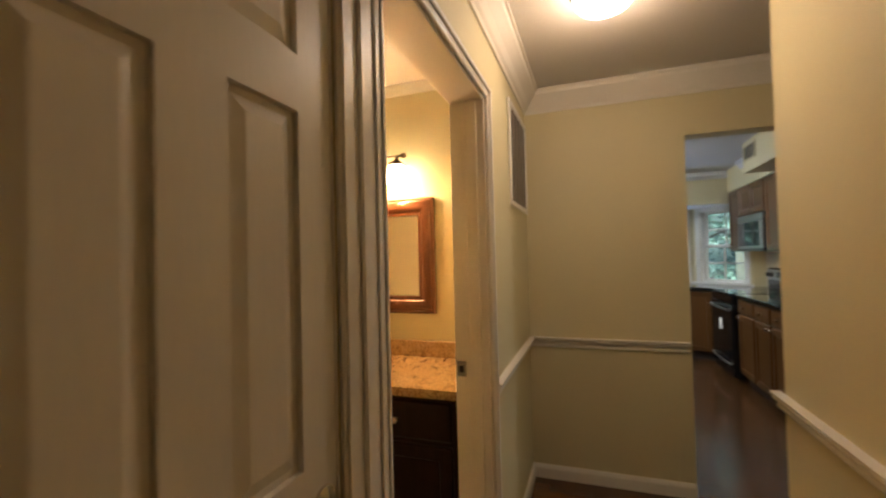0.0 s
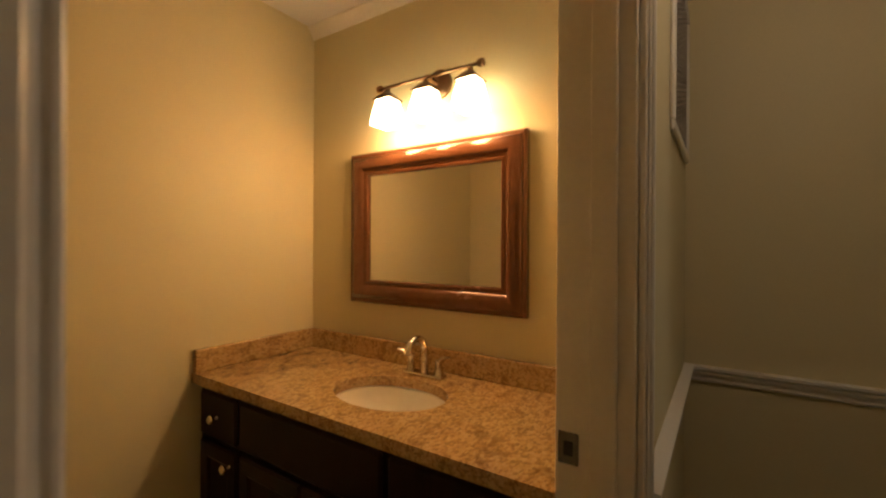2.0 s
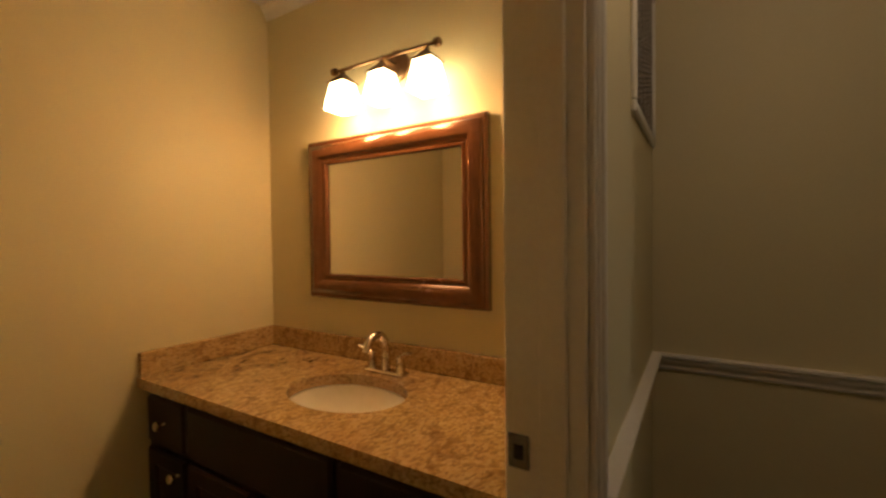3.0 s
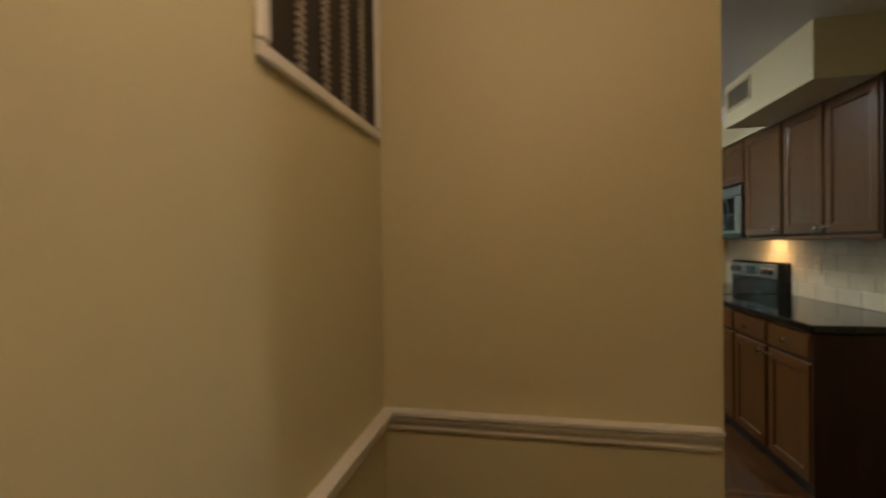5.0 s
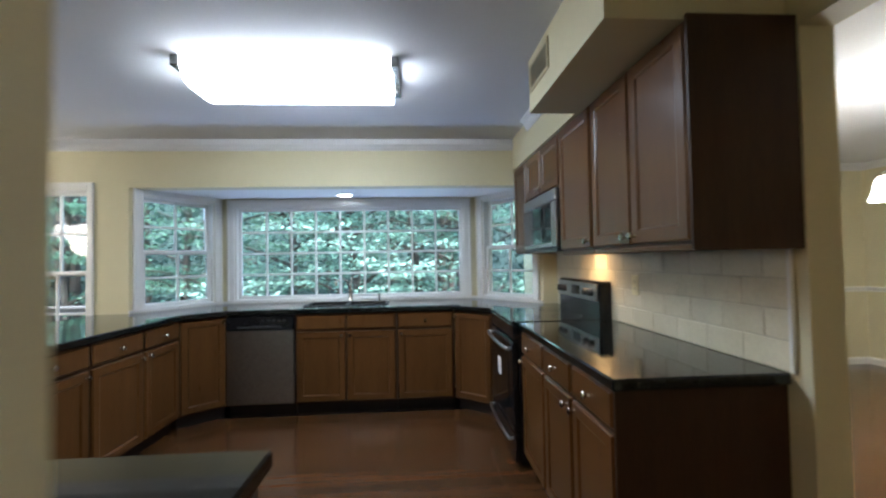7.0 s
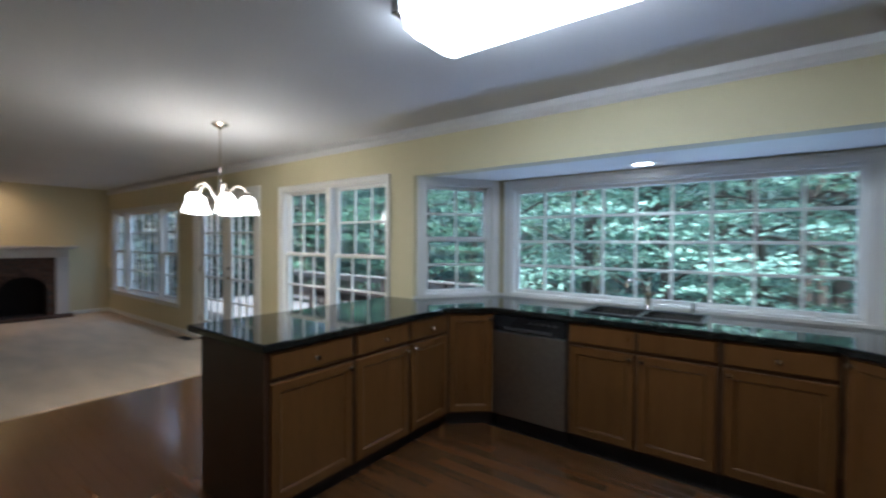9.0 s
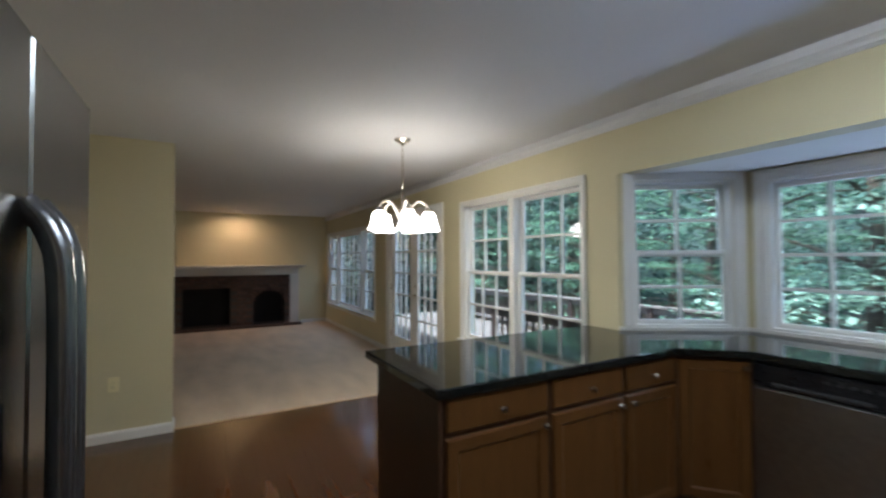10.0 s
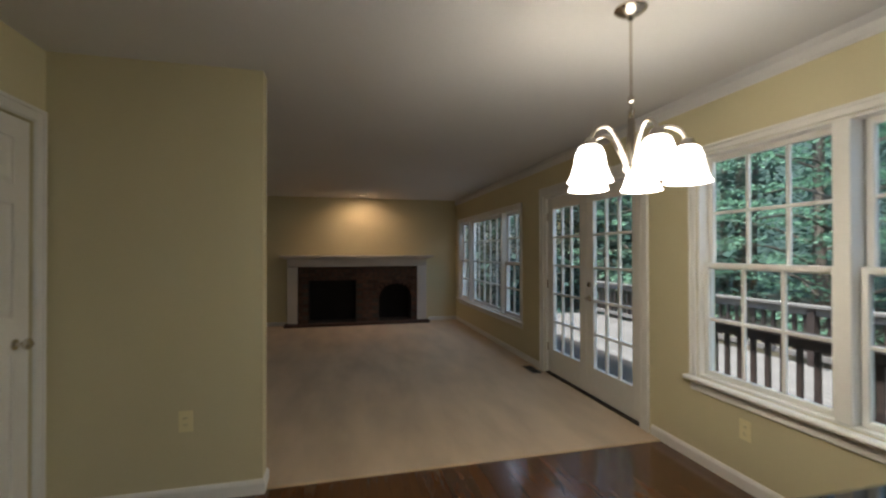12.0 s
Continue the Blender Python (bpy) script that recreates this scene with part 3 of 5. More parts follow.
def lever_mesh(bm, m):
    lathe(bm, [(0, 0), (0.030, 0), (0.030, 0.006), (0.013, 0.012), (0.012, 0.045), (0, 0.046)], 18, m)
    tube(bm, [m @ Vector(p) for p in ((0, 0, 0.04), (0.03, 0, 0.045), (0.075, 0, 0.044), (0.115, -0.004, 0.042))], [0.011, 0.010, 0.008, 0.007], 10)


FRONT = pose(0, 0, 0, 90)


def hinges(parent, x, heights, y=-0.006):
    for z in heights:
        bm = bmesh.new()
        lathe(bm, [(0, -0.045), (0.007, -0.045), (0.007, 0.045), (0, 0.045)], 10, Matrix.Translation((x, y, z)))
        box(bm, (x - 0.014, y + 0.001, z - 0.042), (x + 0.014, y + 0.006, z + 0.042))
        part("hinge", bm, NICKEL, parent, "dull metal hinge")


# closet door in the hall
rows6 = [(0.20, 0.83), (1.028, 1.62), (1.715, 1.915)]
door = thing("door_closet", pose(0.118, 0.678, 0, 0, 0, 90), "white six-panel closet door, closed, in a moulded casing", "door", kind="structure")
bm = bmesh.new()
panel_leaf(bm, 0.568, 1.985, rows6, 0.090, 0.10)
part("leaf", bm, DOORWHITE, door, at=pose(0.008, 0.003, 0.004))
casing(door, 0.584, 2.0, 0.085)
bm = bmesh.new()
jamb(bm, 0.584, 2.0, 0.075, 0.007)
part("jamb", bm, WHITE, door)
bm = bmesh.new()
lever_mesh(bm, pose(0.535, 0.003, 0.955) @ FRONT @ pose(0, 0, 0, 0, 0, 180))
part("door_handle", bm, NICKEL, door, "dark nickel lever handle", smooth=True)

# bathroom door opening
door = thing("door_bathroom", pose(0.183, 1.445, 0, 0, 0, 90), "white cased bathroom doorway with a strike plate", "doorway", kind="structure")
w, h, c = 0.757, 2.0, 0.043
bm = boxes(((-0.104, 0.051, 0), (0.0, 0.065, h + c)), ((-0.016, 0.045, 0), (-0.004, 0.052, h)), ((-0.050, 0.045, 0), (-0.038, 0.052, h)), r=0.003)
part("casing_side", bm, WHITE, door)
bm = boxes(((w, -0.014, 0), (w + c, 0, h + c)), ((w + c - 0.018, -0.023, 0), (w + c, -0.0135, h + c)), ((w + 0.006, -0.019, 0), (w + 0.015, -0.0135, h + 0.016)), r=0.003)
part("casing_side", bm, WHITE, door)
bm = boxes(((0.0, -0.014, h), (w, 0, h + c)), ((0, -0.023, h + c - 0.018), (w + c - 0.018, -0.0135, h + c)), r=0.003)
part("casing_head", bm, WHITE, door)
bm = bmesh.new()
box(bm, (0.0, 0.052, 0), (0.006, 0.14, h), 0.002)
box(bm, (w - 0.010, 0.0, 0), (w, 0.14, h), 0.002)
box(bm, (0.006, 0.0, h - 0.010), (w - 0.010, 0.14, h), 0.002)
box(bm, (w - 0.021, 0.03, 0), (w - 0.010, 0.075, h - 0.010), 0.002)
part("jamb", bm, WHITE, door)
bm = boxes(((w - 0.0135, 0.096, 0.905), (w - 0.0095, 0.134, 0.965)), r=0.0015)
plate = part("strike_plate", bm, HANDLEGREY, door, "dull grey metal strike plate")
bm = boxes(((w - 0.0145, 0.106, 0.922), (w - 0.0128, 0.123, 0.948)))
part("latch_hole", bm, SLOT, plate)

# pantry door, hinged beside the corner
door = thing("door_pantry", pose(-1.09, 3.54, 0, 0, 0, 180), "white panelled pantry door, closed, with metal hinges", "door", kind="structure")
bm = bmesh.new()
panel_leaf(bm, 0.70, 2.015, [(0.22, 0.88), (1.05, 1.60), (1.69, 1.92)], 0.105, 0.10)
part("leaf", bm, WHITE, door, at=pose(0.010, 0.006, 0.006))
casing(door, 0.72, 2.03, 0.072)
bm = bmesh.new()
jamb(bm, 0.72, 2.03, 0.13, 0.010)
part("jamb", bm, WHITE, door)
hinges(door, 0.706, (0.25, 1.03, 1.82))

# recess door beside the dividing wall
door = thing("door_recess", pose(-2.54, 3.11, 0, 0, 0, 180), "white panelled door in the recess, closed, round knob", "door", kind="structure")
bm = bmesh.new()
panel_leaf(bm, 0.68, 1.985, [(0.22, 0.88), (1.05, 1.58), (1.67, 1.89)], 0.10, 0.10)
part("leaf", bm, WHITE, door, at=pose(0.010, 0.006, 0.006))
casing(door, 0.70, 2.0, 0.072)
bm = bmesh.new()
knob_mesh(bm, pose(0.60, 0.006, 0.93) @ FRONT)
part("door_handle", bm, NICKEL, door, "satin nickel round knob", smooth=True)


# ---- windows ----
def sash(parent, name, x0, z0, w, h, cols, rows, y, bar=0.020, rail=0.042, t=0.034):
    """One sash with bars and panes, at depth y."""
    bm = bmesh.new()
    for a, b in (((x0, y, z0), (x0 + rail, y + t, z0 + h)), ((x0 + w - rail, y, z0), (x0 + w, y + t, z0 + h)),
                 ((x0 + rail, y, z0), (x0 + w - rail, y + t, z0 + rail)), ((x0 + rail, y, z0 + h - rail), (x0 + w - rail, y + t, z0 + h))):
        box(bm, a, b, 0.004)
    iw, ih = w - 2 * rail, h - 2 * rail
    for i in range(1, cols):
        x = x0 + rail + iw * i / cols
        box(bm, (x - bar / 2, y + 0.005, z0 + rail), (x + bar / 2, y + t - 0.004, z0 + h - rail), 0.004)
    for j in range(1, rows):
        z = z0 + rail + ih * j / rows
        box(bm, (x0 + rail, y + 0.006, z - bar / 2), (x0 + w - rail, y + t - 0.006, z + bar / 2), 0.004)
    sh = part(name, bm, WHITE, parent)
    me = None
    for i in range(cols):
        for j in range(rows):
            pw, ph = iw / cols, ih / rows
            if me is None:
                me = as_mesh("pane", boxes(((0, 0, 0), (pw, 0.004, ph))), PANEGLASS)
            p = new("pane", me)
            p.parent = sh
            p.matrix_basis = pose(x0 + rail + i * pw, y + t * 0.5, z0 + rail + j * ph)
            p.visible_shadow = False
    return sh


def window(name, m, w, h, label, units, depth=0.12, casing_w=0.085, sill=True, rows=2, rail=0.042, mull=0.06):
    """Units: (start, width, columns, kind); kind 'hung' has two sashes, 'fixed' one of twice the rows. Local x along, z up, -y into the room."""
    win = thing(name, m, label, "window", kind="structure")
    c = casing_w
    for x0, x1, o0, o1 in ((-c, 0, -c, -c + 0.02), (w, w + c, w + c - 0.02, w + c)):
        bm = boxes(((x0, -0.018, 0), (x1, 0, h + c)), r=0.005)
        box(bm, (o0, -0.028, 0), (o1, -0.016, h + c), 0.005)
        part("casing_side", bm, WHITE, win)
    bm = boxes(((0, -0.018, h), (w, 0, h + c)), r=0.005)
    box(bm, (-c + 0.02, -0.028, h + c - 0.02), (w + c - 0.02, -0.016, h + c), 0.005)
    part("casing_head", bm, WHITE, win)
    bm = bmesh.new()
    for a, b in (((0, 0, 0), (0.016, depth, h)), ((w - 0.016, 0, 0), (w, depth, h)), ((0.016, 0, h - 0.016), (w - 0.016, depth, h)), ((0.016, 0, 0), (w - 0.016, depth, 0.016))):
        box(bm, a, b, 0.002)
    for s, uw, cols, kind in units[1:]:
        box(bm, (s - mull + 0.005, -0.012, 0.016), (s - 0.005, depth, h - 0.016), 0.004)
    part("window_frame", bm, WHITE, win)
    if sill:
        bm = boxes(((-c - 0.03, -0.055, -0.028), (w + c + 0.03, 0.0, -0.001)), r=0.008)
        box(bm, (-c, -0.016, -0.095), (w + c, 0, -0.029), 0.005)
        part("window_sill", bm, WHITE, win)
    for s, uw, cols, kind in units:
        if kind == "hung":
            mid = h / 2
            sash(win, "upper_sash", s, mid - 0.02, uw, h - 0.016 - mid + 0.02, cols, rows, 0.072, rail=rail)
            sash(win, "lower_sash", s, 0.016, uw, mid + 0.006, cols, rows, 0.034, rail=rail)
        else:
            sash(win, "sash", s, 0.016, uw, h - 0.032, cols, rows * 2, 0.045, rail=rail)
    return win


a, b, lo, hi = WIN_BRK
hw = (b - a - 0.085 - 0.032) / 2
window("window_1", pose(a, 6.82, lo), b - a, hi - lo, "white double-hung twin window with divided panes", [(0.016, hw, 3, "hung"), (0.101 + hw, hw, 3, "hung")], casing_w=0.05, rail=0.032, mull=0.085)
a, b, lo, hi = WIN_FAM
window("window_2", pose(a, 6.82, lo), b - a, hi - lo, "white triple family room window with divided panes",
       [(0.016, 0.62, 2, "hung"), (0.696, 1.508, 5, "fixed"), (2.264, 0.62, 2, "hung")], casing_w=0.06)
ang = math.degrees(math.atan2(BL1[1] - BL0[1], BL1[0] - BL0[0]))
sw = SIDE - 0.19
window("window_3", pose(BL0[0], BL0[1], 0, 0, 0, ang) @ pose(0.10, 0, 0.945), sw, 0.985, "white double-hung bay side window", [(0.016, sw - 0.032, 2, "hung")], casing_w=0.07, sill=False, rail=0.030)
window("window_4", pose(BL1[0] + 0.12, 7.52, 0.945), 2.33, 0.955, "wide white picture window over the sink", [(0.016, 2.298, 9, "fixed")], casing_w=0.07, sill=False, rail=0.030)
ang = math.degrees(math.atan2(BR0[1] - BR1[1], BR0[0] - BR1[0]))
sw = SIDE_R - 0.21
window("window_5", pose(BR1[0], BR1[1], 0, 0, 0, ang) @ pose(0.11, 0, 0.945), sw, 0.985, "white double-hung bay side window", [(0.016, sw - 0.032, 2, "hung")], casing_w=0.07, sill=False, rail=0.030)
a, b, lo, hi = WIN_DIN
window("window_6", pose(a, 7.85, lo), b - a, hi - lo, "white dining room window with divided panes", [(0.016, b - a - 0.032, 3, "hung")])

# french doors
a, b, lo, hi = DOORS
fd = thing("door_french", pose(a, 6.82, 0), "pair of white french doors with divided glass panes", "door", kind="structure")
casing(fd, b - a, hi, 0.09)
bm = bmesh.new()
for p, q in (((0, 0, 0), (0.03, 0.14, hi)), ((b - a - 0.03, 0, 0), (b - a, 0.14, hi)), ((0.03, 0, hi - 0.03), (b - a - 0.03, 0.14, hi))):
    box(bm, p, q, 0.003)
part("jamb", bm, WHITE, fd)
part("threshold", boxes(((0.03, 0.0, 0), (b - a - 0.03, 0.14, 0.02)), r=0.004), RAILDARK, fd, "dark wood threshold")
lw = (b - a - 0.06) / 2 - 0.002
for k in range(2):
    x0 = 0.031 + k * (lw + 0.002)
    bm = bmesh.new()
    st, bot, topr, y, t = 0.115, 0.26, 0.13, 0.03, 0.042
    H = hi - 0.055
    for p, q in (((x0, y, 0.022), (x0 + st, y + t, 0.022 + H)), ((x0 + lw - st, y, 0.022), (x0 + lw, y + t, 0.022 + H)),
                 ((x0 + st, y, 0.022), (x0 + lw - st, y + t, 0.022 + bot)), ((x0 + st, y, 0.022 + H - topr), (x0 + lw - st, y + t, 0.022 + H))):
        box(bm, p, q, 0.004)
    iw, ih, z0 = lw - 2 * st, H - bot - topr, 0.022 + bot
    for i in (1, 2):
        box(bm, (x0 + st + iw * i / 3 - 0.011, y + 0.006, z0), (x0 + st + iw * i / 3 + 0.011, y + t - 0.006, z0 + ih), 0.003)
    for j in range(1, 5):
        box(bm, (x0 + st, y + 0.007, z0 + ih * j / 5 - 0.011), (x0 + lw - st, y + t - 0.007, z0 + ih * j / 5 + 0.011), 0.003)
    leaf = part("leaf", bm, WHITE, fd)
    me = as_mesh("pane", boxes(((0, 0, 0), (iw / 3, 0.004, ih / 5))), PANEGLASS)
    for i in range(3):
        for j in range(5):
            p = new("pane", me)
            p.parent, p.visible_shadow = leaf, False
            p.matrix_basis = pose(x0 + st + i * iw / 3, y + t / 2, z0 + j * ih / 5)
bm = bmesh.new()
lever_mesh(bm, pose(0.031 + lw + 0.06, 0.03, 0.92) @ FRONT)
lathe(bm, [(0, 0), (0.027, 0), (0.025, 0.012), (0, 0.014)], 16, pose(0.031 + lw + 0.06, 0.03, 1.05) @ FRONT)
part("door_handle", bm, NICKEL, fd, "nickel lever and deadbolt", smooth=True)
hinges(fd, 0.030, (0.3, 1.0, 1.75), 0.026)
hinges(fd, b - a - 0.030, (0.3, 1.0, 1.75), 0.026)

# ---- kitchen cabinets ----
def small_knob(parent, x, y, z):
    bm = bmesh.new()
    lathe(bm, [(0, 0), (0.008, 0), (0.006, 0.004), (0.005, 0.013), (0.013, 0.018), (0.016, 0.024), (0.013, 0.029), (0, 0.031)], 14, pose(x, y, z) @ FRONT)
    return part("knob", bm, NICKEL, parent, "satin nickel knob", smooth=True)


def front(name, parent, x0, x1, z0, z1, material, knobs=(), frame=0.055, y=0.0, t=0.019):
    """A door or drawer front with a raised frame and a sunk panel, standing at -t before y."""
    bm = bmesh.new()
    f = min(frame, 0.30 * (z1 - z0))
    rings = []
    for inset, dy in ((0.0, 0.0), (0.0, t - 0.008), (0.006, t), (f - 0.006, t), (f, t - 0.003), (f + 0.005, t - 0.009)):
        rings.append([bm.verts.new((px, y - dy, pz)) for px, pz in ((x0 + inset, z0 + inset), (x1 - inset, z0 + inset), (x1 - inset, z1 - inset), (x0 + inset, z1 - inset))])
    for p, q in zip(rings, rings[1:]):
        for k in range(4):
            bm.faces.new((p[k], p[(k + 1) % 4], q[(k + 1) % 4], q[k]))
    bm.faces.new(rings[0])
    bm.faces.new(rings[-1])
    ob = part(name, bm, material, parent)
    for kx, kz in knobs:
        small_knob(ob, kx, y - t, kz)
    return ob


def flat_front(name, parent, x0, x1, z0, z1, material, knobs=(), y=0.0, t=0.019):
    bm = boxes(((x0, y - t, z0), (x1, y, z1)), r=0.0085)
    ob = part(name, bm, material, parent)
    for kx, kz in knobs:
        small_knob(ob, kx, y - t, kz)
    return ob


def base_unit(m, w, label, doors=1, knob="right", drawers=1, depth=0.58, h=0.878, side=None, group="kitchen base cabinets", drawer_knob=True, full=False):
    cab = thing("base_cabinet", m, label, "cabinet", group)
    bm = boxes(((0.001, 0, 0.10), (w - 0.001, depth, h)))
    # Body coloured dark so the gaps between fronts read as shaded.
    part("body", bm, side or OAKDARK, cab)
    part("toe_kick", boxes(((0.001, 0.06, 0.0), (w - 0.001, 0.075, 0.10))), TOE, cab, "black recessed toe kick")
    g = 0.014
    top = h - 0.012
    split = 0.73 if not full else top + 0.01
    dw = (w - g * (doors + 1)) / doors
    for i in range(doors):
        x0 = g + i * (dw + g)
        side_knob = knob if doors == 1 else ("right" if i == 0 else "left")
        kx = x0 + (dw - 0.028 if side_knob == "right" else 0.028)
        front("door", cab, x0, x0 + dw, 0.118, split - 0.012, OAK, [(kx, split - 0.045)])
    if not full:
        ew = (w - g * (drawers + 1)) / drawers
        for i in range(drawers):
            x0 = g + i * (ew + g)
            flat_front("drawer", cab, x0, x0 + ew, split + 0.008, top, OAK, [(x0 + ew / 2, (split + top) / 2)] if drawer_knob else [])
    return cab


BROWN = "brown stained maple base cabinet with a drawer over a panel door"
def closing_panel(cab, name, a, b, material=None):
    part(name, boxes((a, b), r=0.002), material or OAKDARK, cab, "dark brown closing panel", at=cab.matrix_basis.inverted())


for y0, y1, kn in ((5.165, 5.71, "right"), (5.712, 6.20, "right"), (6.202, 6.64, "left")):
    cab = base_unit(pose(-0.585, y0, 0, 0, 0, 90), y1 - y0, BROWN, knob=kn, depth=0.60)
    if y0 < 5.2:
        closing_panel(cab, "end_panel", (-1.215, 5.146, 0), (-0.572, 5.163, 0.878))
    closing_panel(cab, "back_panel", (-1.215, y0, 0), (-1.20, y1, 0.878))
base_unit(pose(-0.585, 6.642, 0, 0, 0, 41), 0.365, "brown corner base cabinet set on the diagonal", full=True, depth=0.34)
base_unit(pose(0.268, 6.88, 0), 0.875, "brown sink base cabinet with two false drawer fronts", doors=2, drawers=2, drawer_knob=False)
base_unit(pose(1.145, 6.88, 0), 0.505, BROWN, knob="left")
cab = base_unit(pose(1.655, 6.88, 0, 0, 0, -41), 0.397, "brown corner base cabinet set on the diagonal", full=True, depth=0.34, knob="left")
closing_panel(cab, "filler_panel", (1.972, 6.513, 0.02), (1.99, 6.615, 0.878), OAK)
for y0, y1, kn in ((4.50, 4.895, "left"), (4.897, 5.293, "right"), (5.295, 5.744, "left")):
    cab = base_unit(pose(1.99, y1, 0, 0, 0, -90), y1 - y0, BROWN, knob=kn)
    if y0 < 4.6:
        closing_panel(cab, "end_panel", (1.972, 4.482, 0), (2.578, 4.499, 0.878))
base_unit(pose(0.99, 4.02, 0, 0, 0, 180), 0.69, "brown base cabinet beside the refrigerator", doors=2, drawers=2, depth=0.60)

# worktops
wt = thing("worktop", pose(0, 0, 0.881), "polished black granite worktop round the bay and peninsula", "worktop")
for outline in ([(-1.345, 5.125), (-0.545, 5.125), (-0.545, 6.60), (-0.29, 6.838), (0.3185, 6.838), (0.3185, 7.512), (-0.61, 7.512), (-1.07, 6.812), (-1.345, 6.812)],
                [(1.0315, 6.838), (1.62, 6.838), (1.93, 6.575), (1.93, 6.516), (2.575, 6.516), (2.575, 6.812), (2.44, 6.812), (1.94, 7.512), (1.0315, 7.512)]):
    bm = bmesh.new()
    prism(bm, outline, 0.0, 0.041, 0.006)
    part("slab", bm, GRANITE, wt)
for y0, y1 in ((6.838, 7.04), (7.38, 7.512)):
    part("sink_strip", boxes(((0.319, y0, 0.0), (1.031, y1, 0.041)), r=0.006), GRANITE, wt)
solid("worktop", boxes(((1.955, 4.462, 0.881), (2.577, 5.744, 0.922)), r=0.006), GRANITE, "polished black granite worktop beside the range", "worktop")
solid("worktop", boxes(((0.295, 3.412, 0.881), (1.008, 4.058, 0.922)), r=0.006), GRANITE, "polished black granite worktop beside the refrigerator", "worktop")

# sink
sink = thing("sink", pose(0.675, 7.21, 0.922), "double-bowl dark composite kitchen sink", "sink")
for x0, x1 in ((-0.357, -0.01), (0.01, 0.357)):
    bm = boxes(((x0, -0.17, -0.18), (x1, 0.17, -0.174)), ((x0, -0.172, -0.18), (x0 + 0.006, 0.172, 0.004)), ((x1 - 0.006, -0.172, -0.18), (x1, 0.172, 0.004)),
               ((x0 + 0.006, -0.172, -0.18), (x1 - 0.006, -0.166, 0.004)), ((x0 + 0.006, 0.166, -0.18), (x1 - 0.006, 0.172, 0.004)))
    bowl = part("bowl", bm, STEEL, sink)
    bm = bmesh.new()
    lathe(bm, [(0, 0), (0.045, 0), (0.045, 0.004), (0.03, 0.002), (0, 0.001)], 20, pose((x0 + x1) / 2, 0.03, -0.174))
    part("drain", bm, NICKEL, bowl)
bm = boxes(((-0.38, -0.19, 0.0005), (0.38, -0.165, 0.010)), ((-0.38, 0.165, 0.0005), (0.38, 0.20, 0.010)), ((-0.38, -0.165, 0.0005), (-0.352, 0.165, 0.010)),
           ((0.352, -0.165, 0.0005), (0.38, 0.165, 0.010)), ((-0.014, -0.165, 0.0005), (0.014, 0.165, 0.006)), r=0.003)
part("rim", bm, DARKPLASTIC, sink, "dark sink rim")

fc = thing("kitchen_faucet", pose(0.66, 7.44, 0.922), "brushed nickel single-lever kitchen faucet", "faucet")
bm = bmesh.new()
lathe(bm, [(0, 0), (0.030, 0), (0.030, 0.01), (0.022, 0.02), (0.020, 0.10), (0.024, 0.12), (0.018, 0.14), (0, 0.142)], 18)
part("body", bm, NICKEL, fc, smooth=True)
bm = bmesh.new()
tube(bm, arc([(0, 0, 0.10), (-0.02, -0.05, 0.20), (-0.06, -0.12, 0.235), (-0.10, -0.18, 0.215), (-0.105, -0.19, 0.175)]), 0.011, 10)
part("spout", bm, NICKEL, fc, smooth=True)
bm = bmesh.new()
tube(bm, [(0, 0, 0.135), (0.005, 0.01, 0.18), (0.01, 0.02, 0.25)], [0.010, 0.008, 0.006], 10)
part("lever", bm, NICKEL, fc, smooth=True)
bm = bmesh.new()
lathe(bm, [(0, 0), (0.018, 0), (0.018, 0.006), (0.011, 0.012), (0.011, 0.06), (0.015, 0.075), (0, 0.08)], 14)
solid("soap_dispenser", bm, NICKEL, "small nickel soap dispenser by the sink", "dispenser", smooth=True, m=pose(0.95, 7.43, 0.922))

# dishwasher
dwm = thing("dishwasher", pose(-0.308, 6.88, 0), "stainless dishwasher with a black control strip", "dishwasher")
part("body", boxes(((0.004, 0.004, 0.10), (0.568, 0.55, 0.876))), DARKPLASTIC, dwm)
part("door", boxes(((0.004, -0.026, 0.115), (0.568, 0.003, 0.745)), r=0.006), STEELH, dwm, "brushed stainless door")
cp = part("control_panel", boxes(((0.004, -0.030, 0.75), (0.568, 0.003, 0.872)), r=0.008), BLACK, dwm, "glossy black control panel")
part("handle", boxes(((0.10, -0.042, 0.765), (0.47, -0.029, 0.785)), r=0.005), DARKPLASTIC, cp)
for i in range(5):
    part("button", boxes(((0.30 + 0.045 * i, -0.0325, 0.825), (0.325 + 0.045 * i, -0.0295, 0.838)), r=0.001), DARKPLASTIC, cp)
part("toe_kick", boxes(((0.004, 0.05, 0.0), (0.568, 0.065, 0.10))), TOE, dwm)

# range
rg = thing("range", pose(1.93, 6.507, 0, 0, 0, -90), "black electric range with a steel backguard", "range")
W = 0.755
part("body", boxes(((0.003, 0.03, 0.03), (W, 0.62, 0.905)), r=0.004), BLACK, rg)
dr = part("oven_door", boxes(((0.006, -0.012, 0.235), (W - 0.003, 0.029, 0.80)), r=0.008), BLACK, rg, "black enamel oven door")
part("oven_window", boxes(((0.13, -0.015, 0.36), (W - 0.13, -0.011, 0.66)), r=0.004), BLACKGLASS, dr, "dark oven window")
bm = bmesh.new()
tube(bm, arc([(0.05, -0.012, 0.752), (0.07, -0.045, 0.752), (0.38, -0.058, 0.752), (0.69, -0.045, 0.752), (0.71, -0.012, 0.752)]), 0.011, 10)
part("handle", bm, STEELH, dr, "steel bar handle", smooth=True)
